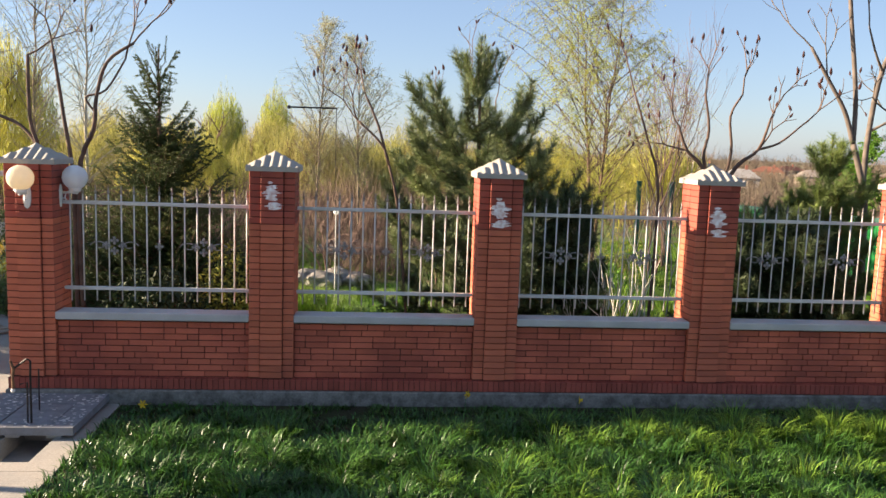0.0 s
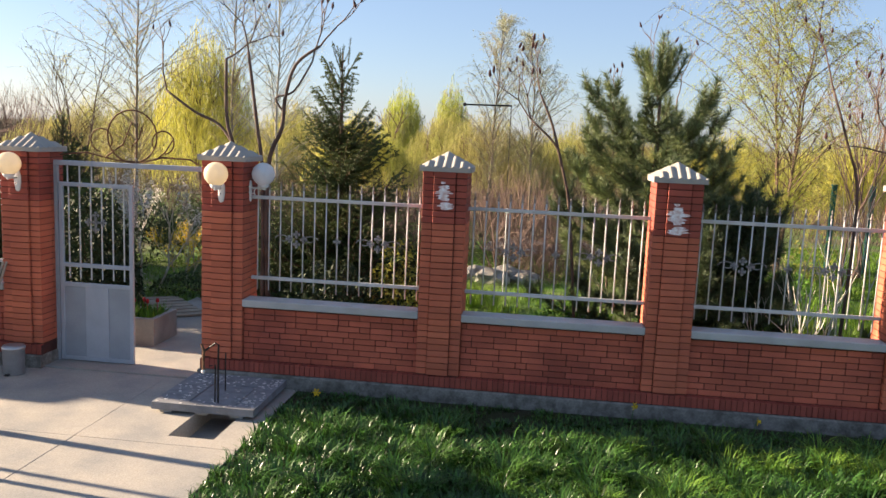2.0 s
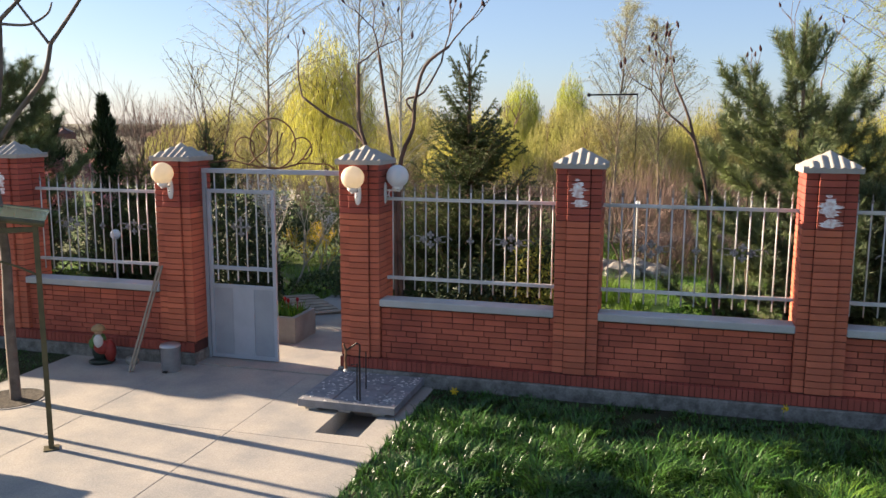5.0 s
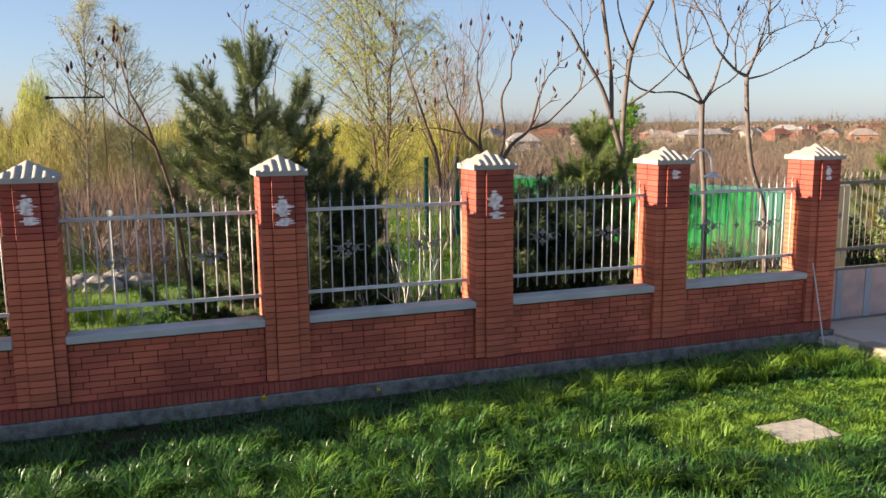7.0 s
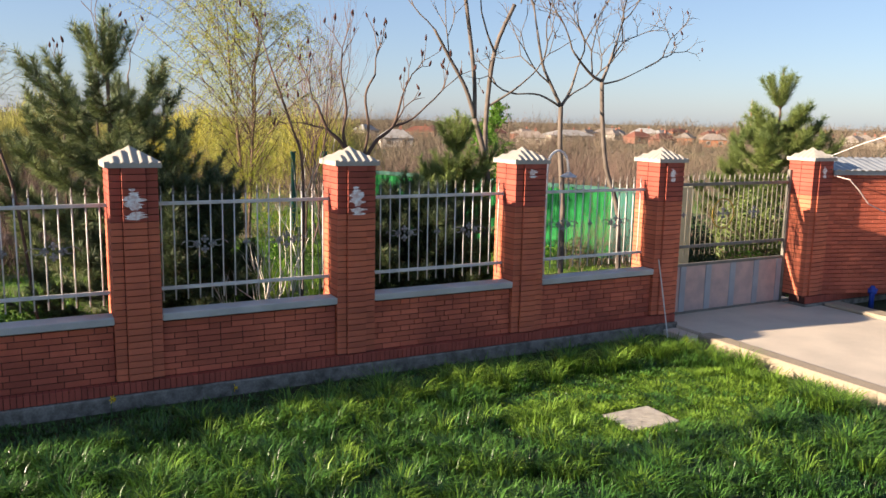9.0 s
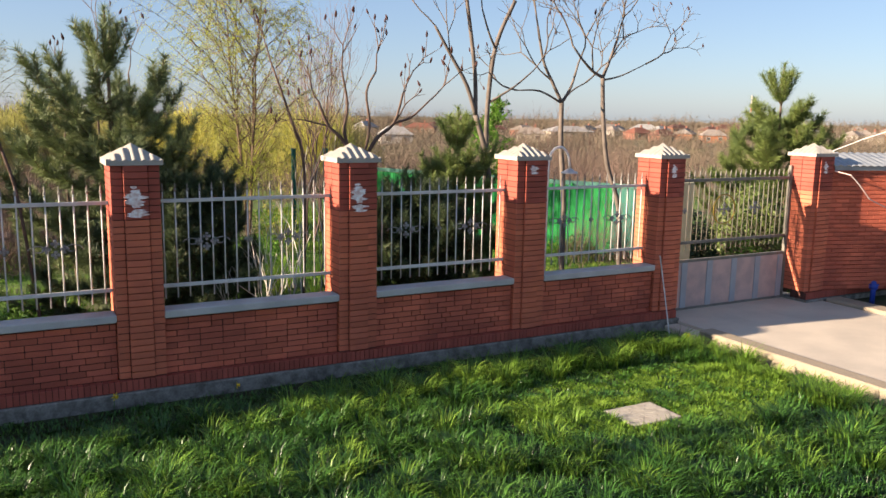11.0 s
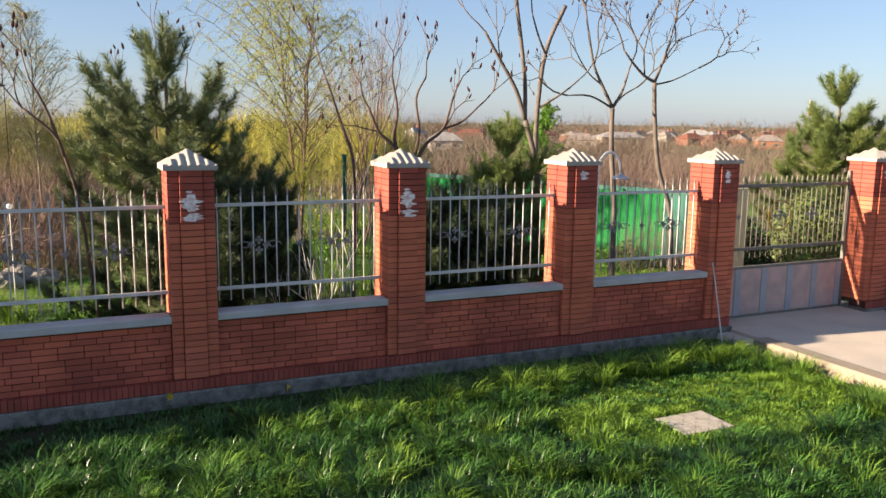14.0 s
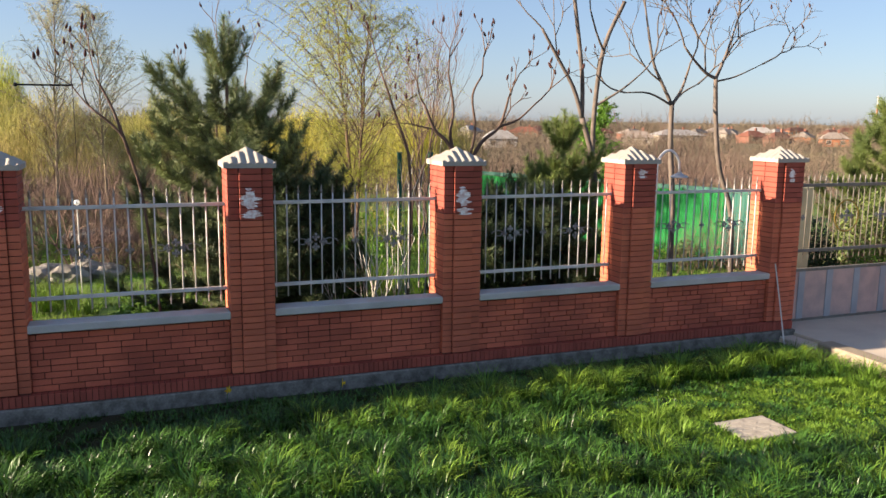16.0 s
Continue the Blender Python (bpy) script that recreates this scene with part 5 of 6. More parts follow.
crest.tube([(-0.95, 0, 2.66), (-0.6, 0, 2.70), (-0.2, 0, 2.62), (0.1, 0, 2.61)], 0.011, 6)
crest.tube([(0.1, 0, 2.60), (0.4, 0, 2.68), (0.75, 0, 2.67), (0.85, 0, 2.61)], 0.011, 6)
part("crest", crest, RUST, gate, "rusty wire scrollwork over the gate", smooth=True)

# ---- driveway gate ----
dg = thing("driveway_gate", "wide steel gate with bars above faded red panels", "gate", (12.16, 0.46, 0))
W2 = 1.48
for sx in (-1, 1):
    part("post", Geo().box(sx * W2 - 0.03, sx * W2 + 0.03, -0.03, 0.03, 0.08, 2.52, 0.004), GATE_BARS, dg)
for z in (2.30, 1.27, 0.96, 0.145):
    part("rail", Geo().box(-W2 + 0.03, W2 - 0.03, -0.02, 0.02, z - 0.025, z + 0.025, 0.004), GATE_BARS, dg)
gate_bar = Geo().tube([(0, 0, 1.12), (0, 0, 2.36)], 0.0065, 8).mesh("bar", True)
for i in range(25):
    x = -W2 + 0.06 + i * (2 * W2 - 0.12) / 24
    part("bar", gate_bar, GATE_BARS, dg, at=(x, 0, 0.0))
    part("finial", finial_mesh, FINIAL, dg, at=(x, 0, 0.0))
for i in range(5):
    a = -W2 + 0.03 + i * (2 * W2 - 0.06) / 5
    b = a + (2 * W2 - 0.06) / 5
    part("panel", Geo().box(a, b - 0.13, -0.006, 0.006, 0.155, 0.935), GATE_PINK, dg, "faded reddish sheet panel")
    part("stile", Geo().box(b - 0.13, b, -0.018, 0.006, 0.155, 0.935, 0.003), GATE_GREY, dg, "grey folded stile")
part("ring", Geo().tube([(-0.12 + 0.25 * math.cos(a), -0.015, 1.80 + 0.25 * math.sin(a)) for a in [6.283 * i / 28 for i in range(29)]], 0.014, 6), material("brass_paint", (0.42, 0.30, 0.07), 0.4, metal=0.5, vary=0.2), dg, "brass-coloured ring", smooth=True)
for c in (-1.12, -0.12, 0.62):
    for dx, dz in ((0, 0.07), (0, -0.07), (-0.10, 0), (0.10, 0), (0, 0)):
        part("rosette", rosette_mesh, ROSETTE, dg, at=(c + dx, -0.015, 1.80 + dz))

# ---- tall wall beside the gate ----
east = scene.objects["wall_east"]
for i in range(29):
    x = 14.19 - (0.13 if i % 2 else 0)
    while x < 16.2:
        a = max(14.18, x)
        p = part("brick", wall_brick, BRICK, east, at=((a + x + 0.26) / 2, 0.03, 0.31 + i * COURSE))
        p.scale.x = (x + 0.26 - a - 0.006) / 0.251
        x += 0.26
roof = Geo().sheet(lambda u, v: (14.2 + 8 * u, -0.06 + 0.75 * v, 2.52 + 0.20 * v + 0.022 * abs(math.sin(u * 8 * math.pi / 0.15))), 640, 1)
solid("shed_roof", roof, ROOFTIN, "corrugated pale sheet roof along the brick wall", "roof", "structure")
solid("fascia", Geo().box(14.2, 22, -0.02, 0.0, 2.45, 2.53), ROOFTIN, "sheet metal edge under the roof", "trim", "structure")
hinge = Matrix.Translation((14.17, 0.06, 0)) @ Matrix.Rotation(radians(-17), 4, "Z") @ Matrix.Translation((-14.17, -0.06, 0))
for n in ("wall_east", "shed_roof", "fascia"):
    scene.objects[n].matrix_basis = hinge
solid("cable", Geo().tube([(14.17, -0.03, 2.44), (14.3, -0.25, 2.38), (14.5, -0.3, 2.2), (14.8, -0.3, 1.95), (15.3, -0.3, 1.78), (16.4, -0.3, 1.75)], 0.012, 6), material("pink_cable", (0.62, 0.48, 0.44), 0.5, vary=0.1), "slack pinkish cable hung from the pillar", "cable")
solid("overhead_wire", Geo().tube([(14.9, 0.6, 2.75), (14.6, -0.2, 3.0), (14.2, -1.2, 3.25), (13.2, -4, 4.1)], 0.007, 5), WHITE, "pale service wire running up from the roof", "cable")

# ---- kerbs, slabs, posts ----
solid("kerb_1", Geo().box(10.34, 10.62, -12, -0.8, -0.2, 0.19, 0.02), KERB, "rounded concrete kerb of the driveway", "kerb", "structure")
solid("kerb_2", Geo().box(14.1, 14.5, -8, -0.12, -0.1, 0.19, 0.03), KERB, "concrete kerb beyond the driveway", "kerb", "structure")
solid("verge", Geo().box(14.5, 22, -12, -0.08, -0.2, 0.075), SOIL, "bare earth beyond the kerb", "verge", "structure")
post = thing("blue_post", "short blue-painted pipe post with a collar", "post", (14.95, -0.45, 0.07))
part("pipe", Geo().lathe([(0.045, 0), (0.045, 0.40), (0.03, 0.42)], 14), BLUE, post, smooth=True)
part("collar", Geo().lathe([(0.05, 0.27), (0.075, 0.28), (0.075, 0.36), (0.05, 0.37)], 14), BLUE, post, smooth=True)
part("spout", Geo().tube([(0.04, 0, 0.33), (0.16, 0.02, 0.33)], 0.022, 8), BLUE, post)
solid("pole", Geo().tube([(10.19, -0.36, 0.0), (10.2, -0.2, 0.6), (10.2, -0.04, 1.2)], 0.011, 6), STEEL, "thin pale rod leaning on the gate pillar", "rod")
slab = thing("lawn_slab", "beige concrete slab lying in the lawn", "slab", (7.46, -2.8, 0))
part("body", Geo().box(-0.34, 0.34, -0.26, 0.26, 0.0, 0.045, 0.008), PAVER, slab)
for i in range(7):
    for j in range(5):
        p = part("ridge", Geo().box(-0.045, 0.045, -0.02, 0.02, 0, 0.002), PAVER, slab, at=(-0.28 + i * 0.093, -0.2 + j * 0.1, 0.045))
        p.rotation_euler.z = 0.7 if (i + j) % 2 else -0.7

# ---- well cover with bent rods ----
cover = thing("well_cover", "concrete well cover set with white mosaic chips", "cover slab", (-2.36, -0.64, 0.0))
part("slab", slab_with_hole(-0.57, 0.57, -0.56, 0.56, -0.2, 0.34, -0.46, 0.2, 0.05, 0.13), MOSAIC, cover)
part("hatch", Geo().box(-0.185, 0.325, -0.445, 0.185, 0.05, 0.128, 0.004), MOSAIC, cover, "square hatch with dark joints")
chips, cr = Geo(), random.Random(4)
for i in range(260):
    cx, cy = cr.uniform(-0.55, 0.55), cr.uniform(-0.54, 0.54)
    if -0.22 < cx < 0.36 and -0.48 < cy < 0.22 and cr.random() < 0.75:
        continue
    n, r0, a0 = cr.choice((4, 5)), cr.uniform(0.010, 0.022), cr.random() * 6
    top = [(cx + r0 * math.cos(a0 + 6.283 * k / n), cy + 0.7 * r0 * math.sin(a0 + 6.283 * k / n), 0.134) for k in range(n)]
    chips.add(top + [(x, y, 0.127) for x, y, z in top], [tuple(range(n))] + [(k, n + k, n + (k + 1) % n, (k + 1) % n) for k in range(n)])
tagged(part("mosaic_inlay", chips, CHIP, cover, "white mosaic chips"), kind="stuff")
for i in range(3):
    part("block", Geo().box(-0.5 + 0.4 * i, -0.36 + 0.4 * i, -0.52, -0.1, 0.012, 0.05), CONCRETE, cover)
rods = thing("bent_rods", "rusty bent steel rods standing on the well cover", "rods", (-2.24, -1.06, 0.13))
part("rod", Geo().tube([(0, 0, 0), (0, 0, 0.5), (0.005, 0, 0.64), (-0.03, 0, 0.66), (-0.16, 0, 0.56)], 0.011, 6), DARKSTEEL, rods)
part("rod", Geo().tube([(-0.035, 0, 0), (-0.03, 0, 0.42), (-0.1, 0, 0.40)], 0.009, 6), DARKSTEEL, rods)
part("rod", Geo().tube([(-0.08, 0.4, 0), (-0.07, 0.38, 0.45)], 0.008, 6), DARKSTEEL, rods)
part("tap", Geo().tube([(-0.19, 0, 0.64), (-0.16, 0, 0.56), (-0.17, 0, 0.45), (-0.165, 0, 0.36)], [0.012, 0.018, 0.014, 0.022], 8), RUST, rods, "rusty tap")
part("cap", Geo().ball((-0.17, 0, 0.335), 0.024, n=8), WHITE, rods)
solid("pit_floor", Geo().box(-2.6, -1.85, -1.95, -0.55, -0.27, -0.19), CONCRETE, "bare concrete pit beside the well cover", "pit", "structure")

# ---- yard things ----
hole = Geo().lathe([(0.36, 0.0), (0.36, 0.016), (0.33, 0.022), (0.31, 0.016), (0.05, 0.024)], 32)
solid("tree_pit", hole, GRAVEL, "round gravel pit at the foot of the tree", "pit", "structure", at=(-6.26, -1.8, 0.002), smooth=True)
rim = Geo().lathe([(0.36, 0.0), (0.36, 0.02), (0.385, 0.02), (0.385, 0.0)], 40)
solid("trim_pit", rim, CONCRETE, "concrete rim round the tree pit", "trim", "structure", at=(-6.26, -1.8, 0.0))
bin_ = thing("waste_bin", "small ribbed steel waste bin on the paving", "bin", (-5.13, -0.33, 0.012))
part("body", Geo().lathe([(0.115, 0), (0.12, 0.01), (0.125, 0.30), (0.13, 0.31)], 24), BINSTEEL, bin_, smooth=True)
part("lid", Geo().lathe([(0.132, 0.305), (0.135, 0.33), (0.12, 0.352), (0.02, 0.358)], 24), BINSTEEL, bin_, smooth=True)
part("pedal", Geo().box(-0.03, 0.03, -0.16, -0.11, 0.01, 0.022, 0.003), DARKSTEEL, bin_)
for k in range(2):
    g = Geo().box(-0.013, 0.013, -0.009, 0.009, 0, 1.42, 0.003)
    o = solid("plank", g, WOOD, "thin grey board leaning on the pillar", "plank", group="boards leaning on the pillar", at=(-5.6 + 0.03 * k, -0.56 + 0.024 * k, 0.01))
    o.rotation_euler = (radians(-21), radians(7.4), 0)


def statue():
    """A painted garden figure, in one plain mesh."""
    g, mats, idx = Geo(), [], []
    def lump(at, rx, ry, rz, m):
        k = len(g.f)
        g.ball(at, rx, ry, rz, 14)
        idx.extend([m] * (len(g.f) - k))
    lump((0, 0, 0.03), 0.17, 0.13, 0.04, 0)
    lump((-0.02, 0, 0.17), 0.10, 0.09, 0.15, 0)
    lump((0.11, -0.05, 0.17), 0.075, 0.08, 0.15, 1)
    lump((0.01, -0.06, 0.23), 0.10, 0.06, 0.10, 1)
    lump((-0.10, -0.02, 0.27), 0.05, 0.05, 0.07, 2)
    lump((-0.02, -0.02, 0.33), 0.09, 0.08, 0.08, 2)
    lump((-0.02, -0.10, 0.32), 0.06, 0.045, 0.09, 3)
    lump((-0.02, -0.05, 0.43), 0.055, 0.05, 0.05, 4)
    k = len(g.f)
    g.lathe([(0.085, 0.445), (0.09, 0.465), (0.07, 0.50), (0.03, 0.525), (0.005, 0.53)], 14, (-0.02, -0.03, 0))
    idx.extend([5] * (len(g.f) - k))
    me = g.mesh("garden_statue", True)
    for n, c in (("statue_dark", (0.03, 0.04, 0.03)), ("statue_red", (0.30, 0.04, 0.03)), ("statue_green", (0.10, 0.20, 0.06)), ("statue_white", (0.6, 0.58, 0.54)), ("statue_tan", (0.45, 0.28, 0.18)), ("statue_ochre", (0.40, 0.26, 0.12))):
        me.materials.append(material(n, c, 0.5, vary=0.15, scale=15, bump=0.1))
    me.polygons.foreach_set("material_index", idx)
    o = new("garden_statue", me)
    o.matrix_basis = pose(-6.2, -0.30, 0.012, 0, 0, 32) @ Matrix.Scale(1.02, 4)
    return tagged(o, "painted garden statue standing on the paving", "statue")


statue()
solid("stone", Geo().ball((0, 0, 0.05), 0.10, 0.07, 0.06, 10), STONE, "dark stone lying by the wall", "stone", at=(-5.8, -0.22, 0.01), smooth=True)

# ---- canopy and cart at the yard's edge ----
can = thing("canopy", "arched canopy of greenish sheet on dark steel posts", "canopy", (-6.08, -3.61, 0), 40)
vault = lambda u, v: (-1.35 + 2.9 * u, -0.32 + 2.2 * v, 2.25 + 0.15 * math.sin(math.pi * u) ** 0.9 - 0.10 * v)
MILK = material("milky_sheet", (0.12, 0.19, 0.13), 0.18, vary=0.1, scale=2, bump=0, translucent=0.3, spec=0.7)
part("sheet", Geo().sheet(vault, 24, 2), MILK, can, "dull green translucent sheet", smooth=True)
for v in (0, 1):
    part("arch", Geo().tube([tuple(Vector(vault(i / 20, v)) - Vector((0, 0, 0.02))) for i in range(21)], 0.03, 8), OLIVE, can)
for x, y, h in ((1.47, -0.29, 2.24), (-0.16, 1.78, 2.12), (-1.27, -0.29, 2.24)):
    part("post", Geo().box(x - 0.024, x + 0.024, y - 0.024, y + 0.024, 0.0, h, 0.003), OLIVE, can)
part("beam", Geo().box(-1.30, 1.49, -0.31, -0.27, 2.16, 2.21, 0.003), OLIVE, can)
low_arch = lambda u: Vector((-1.27 + 2.74 * u, -0.29, 1.74 + 0.36 * math.sin(math.pi * u) ** 0.8))
part("inner_arch", Geo().tube([tuple(low_arch(i / 20)) for i in range(21)], 0.012, 6), OLIVE, can)
for i in range(1, 8):
    q = low_arch(i / 8)
    part("tie", Geo().tube([tuple(q), (q.x, q.y, vault(i / 8, 0)[2] - 0.02)], 0.010, 5), OLIVE, can)
part("foot", Geo().box(1.40, 1.54, -0.36, -0.22, 0.012, 0.022), OLIVE, can)
cart = thing("garden_cart", "black ornamental cart with spoked wheels", "cart", (-6.35, -3.62, 0.012))
part("box", Geo().box(-0.85, 0.14, -0.35, 0.35, 0.50, 0.74, 0.02), DARKSTEEL, cart)
part("rim", Geo().box(-0.87, 0.16, -0.37, 0.37, 0.742, 0.765, 0.006), OLIVE, cart, "pale worn rim")
for x in (0.47, -0.55):
    for y in (0.0, -0.75):
        g = Geo().tube([(0.29 * math.cos(a), 0, 0.29 * math.sin(a)) for a in [6.283 * i / 32 for i in range(33)]], 0.013, 6)
        wheel = part("wheel", g, DARKSTEEL, cart, at=(x, y, 0.30))
        part("hub", Geo().tube([(0, -0.05, 0), (0, 0.05, 0)], [0.075, 0.075], 16), BINSTEEL, wheel, "grey hub")
        for k in range(10):
            a = 6.283 * k / 10
            part("spoke", Geo().tube([(0.05 * math.cos(a), 0, 0.05 * math.sin(a)), (0.285 * math.cos(a), 0, 0.285 * math.sin(a))], 0.008, 5), DARKSTEEL, wheel)
part("shaft", Geo().tube([(0.1, -0.2, 0.52), (0.47, -0.2, 0.3)], 0.02, 6), DARKSTEEL, cart)
part("axle", Geo().tube([(0.47, 0.05, 0.3), (0.47, -0.8, 0.3)], 0.016, 6), DARKSTEEL, cart)

# ---- garden behind the fence ----
gf = thing("green_fence", "bright green profiled sheet fence behind the garden", "fence", (10.7, 12.7, 0), -63.8)
for i in range(8):
    a = i * 1.1
    part("sheet", Geo().sheet(lambda u, v: (a + 1.098 * u, 0.018 * max(-0.6, min(0.6, 2.2 * math.sin(u * 1.1 * 6.283 / 0.2))), 0.02 + 1.62 * v), 66, 1), GREENSHEET if i < 7 else TEAL, gf)
part("rail", Geo().box(0, 8.8, 0.02, 0.06, 1.55, 1.6), GREENSHEET, gf)
for i in range(5):
    part("post", Geo().box(i * 2.2 - 0.03, i * 2.2 + 0.03, 0.03, 0.09, 0, 1.68), GREENSHEET, gf)
part("hedge_board", Geo().box(0, 8.8, 0.1, 0.14, 1.64, 1.74), TEAL, gf, "teal top board")
arch = thing("arched_lamp", "white arched garden lamp with a hanging shade", "garden lamp", (9.2, 1.6, 0))
pts = [(0, 0, 0), (0, 0, 1.2), (0, 0, 2.45)] + [(0.215 - 0.215 * math.cos(a), 0, 2.5 + 0.30 * math.sin(a)) for a in [math.pi * i / 14 for i in range(13)]] + [(0.44, 0, 2.44)]
part("tube", Geo().tube(pts, 0.022, 8), WHITE, arch, smooth=True)
part("shade", Geo().lathe([(0.02, 0.10), (0.05, 0.07), (0.14, 0.02), (0.145, 0.0)], 18, (0.44, 0, 2.36)), BINSTEEL, arch, smooth=True)


def garden_lamp(x, y, h, label, g=0.09):
    ob = thing("garden_lamp", label, "garden lamp", (x, y, 0), group="white garden lamps")
    part("pole", Geo().tube([(0, 0, 0), (0, 0, h - g * 0.8)], 0.2 * g, 8), WHITE, ob)
    part("globe", Geo().ball((0, 0, h), g, n=16), GLOBE, ob, "round white globe", smooth=True)


garden_lamp(-8.42, 3.0, 1.22, "white garden lamp with a round globe")
garden_lamp(0.45, 6.0, 1.75, "white garden lamp among the shrubs", 0.05)
garden_lamp(6.4, 9.5, 1.35, "white garden lamp by the willow", 0.05)
solid("stone_paving", Geo().box(-9.6, -7.2, 0.9, 3.2, 0.0, 0.05, 0.01), PAVING, "pale paving at the garden lamp", "pavement", "structure")
trough = thing("plant_trough", "grey concrete trough with tulips and green leaves", "planter", (-4.38, 1.55, 0.012))
part("body", slab_with_hole(-0.45, 0.27, -0.35, 0.35, -0.38, 0.20, -0.28, 0.28, 0.0, 0.40), CONCRETE, trough)
part("soil", Geo().box(-0.38, 0.20, -0.28, 0.28, 0.2, 0.33), SOIL, trough)
gen = np.random.default_rng(9)
n = 420
base = np.column_stack([gen.uniform(-0.36, 0.18, n), gen.uniform(-0.26, 0.26, n), np.full(n, 0.32)])
v, f = spikes(base, unit(np.column_stack([gen.normal(size=(n, 2)) * 0.35, np.ones(n)])), 0.12 + 0.16 * gen.random(n), 0.022, gen)
part("leaves", np_mesh("leaves", v, f, GREENLEAF), None, trough, "fresh green leaves")
TULIP = material("red_petals", (0.45, 0.02, 0.02), 0.5, vary=0.15, scale=20, bump=0)
for k in range(4):
    part("tulip", Geo().tube([(0, 0, 0.3), (0, 0, 0.55)], 0.005, 5).ball((0, 0, 0.57), 0.026, 0.026, 0.036, 8), TULIP, trough, "red tulip", at=(-0.2 + 0.1 * k, 0.1 * (k % 2), 0))
for k in range(7):
    o = solid("path_board", Geo().box(-0.33, 0.33, -0.085, 0.085, 0, 0.03, 0.004), WOOD, "weathered board of the garden path", "board", group="boards of the garden path", at=(-4.5 - 0.16 * k, 3.05 + 0.17 * k, 0.04))
    o.rotation_euler.z = radians(35 + rng.uniform(-4, 4))


def boulder(x, y, s, seed):
    bm = bmesh.new()
    bmesh.ops.create_icosphere(bm, subdivisions=3, radius=1)
    for q in bm.verts:
        k = 1 + 0.35 * noise.noise(q.co * 1.4 + Vector((seed, 0, 0))) + 0.14 * noise.noise(q.co * 4 + Vector((0, seed, 0)))
        q.co = Vector((q.co.x * k * s * 1.25, q.co.y * k * s, q.co.z * k * s * 0.7 + s * 0.32))
    return solid("boulder", Geo().take(bm), STONE, "grey weathered boulder of the rockery", "boulder", group="rocks of the rockery", at=(x, y, 0.0))


for i in range(26):
    boulder(rng.gauss(0.2, 0.5), rng.gauss(8.4, 0.22), rng.uniform(0.12, 0.30), i * 3.7)
for i in range(12):
    boulder(rng.gauss(0.5, 0.8), rng.gauss(13.4, 0.2), rng.uniform(0.15, 0.34), 300 + i * 3.7)
for i in range(16):
    boulder(rng.gauss(6.1, 0.45), rng.gauss(8.4, 0.25), rng.uniform(0.10, 0.26), 100 + i * 3.7)
for i in range(10):
    boulder(rng.uniform(-4.6, -2.4), rng.gauss(6.0, 0.4), rng.uniform(0.10, 0.22), 200 + i * 3.7)


def low_plant(x, y, w, h, seed, mat, label, n=500, leaf=0.035):
    gen = np.random.default_rng(seed)
    a, r, t = gen.random(n) * 6.283, np.sqrt(gen.random(n)), gen.random(n)
    c = np.column_stack([r * w * np.cos(a), r * w * np.sin(a), 0.03 + h * np.sqrt(np.maximum(0.02, 1 - r * r)) * (0.35 + 0.65 * t)])
    v, f = leaves(c, leaf, gen)
    ob = thing("garden_shrub", label, "shrub", (x, y, 0.02))
    part("foliage", np_mesh("foliage", v, f, mat), None, ob)
    stems = Geo()
    for k in range(6):
        stems.tube([(0, 0, 0), (w * 0.5 * math.cos(k), w * 0.5 * math.sin(k), h * 0.7)], [0.008, 0.003], 4)
    tagged(part("stalk_cluster", stems, BARK, ob), kind="stuff")


low_plant(9.5, 1.3, 0.35, 0.72, 301, GREENLEAF, "low green shrub behind the railing")
low_plant(9.95, 1.4, 0.35, 0.75, 302, SPRUCE, "low dark green shrub behind the railing", 900)
low_plant(10.4, 1.4, 0.28, 0.68, 303, GOLDEN, "low shrub with yellow spring leaves", 420, 0.02)
solid("stone_path", Geo().box(9.9, 11.4, 2.0, 5.0, -0.05, 0.04, 0.01), DRIVE, "pale stone path behind the railing", "path", "structure")
low_plant(9.1, 1.25, 0.3, 0.72, 330, GREENLEAF, "low shrub in fresh leaf", 700, 0.022)
low_plant(11.2, 5.5, 0.6, 0.8, 304, GREENLEAF, "green shrub in the garden", 900)
low_plant(12.0, 7.2, 0.7, 0.7, 331, SPRUCE, "dark green shrub at the foot of the green fence", 1500, 0.04)
low_plant(10.6, 7.6, 0.7, 0.6, 332, GREENLEAF, "low green shrub before the green fence", 1200, 0.04)
low_plant(13.0, 5.6, 0.5, 0.6, 333, SPRUCE, "small dark shrub before the green fence", 1100, 0.04)
low_plant(12.6, 5.8, 0.5, 0.5, 305, GREENLEAF, "low green shrub in the garden", 500, 0.03)
low_plant(-3.6, 3.4, 0.5, 0.6, 306, SPRUCE, "low creeping juniper by the path", 1100)
low_plant(-3.1, 2.4, 0.4, 0.5, 307, GREENLEAF, "green shrub beside the garden path", 800)
low_plant(-5.2, 5.0, 0.8, 0.35, 308, SPRUCE, "flat creeping juniper by the path", 1600)
low_plant(-3.3, 5.6, 0.7, 0.35, 309, GREENLEAF, "low green perennials in the garden bed", 900)
for i, (x, y, w, m) in enumerate([(-4.35, 4.6, 0.55, SPRUCE), (-3.75, 5.3, 0.6, JUNIPER), (-4.9, 5.9, 0.6, JUNIPER), (-4.2, 6.8, 0.7, SPRUCE), (-5.6, 6.9, 0.6, JUNIPER), (-3.6, 4.3, 0.4, JUNIPER)]):
    low_plant(x, y, w, 0.28 + 0.05 * (i % 3), 340 + i, m, "flat creeping juniper in the garden bed", 1700, 0.028)
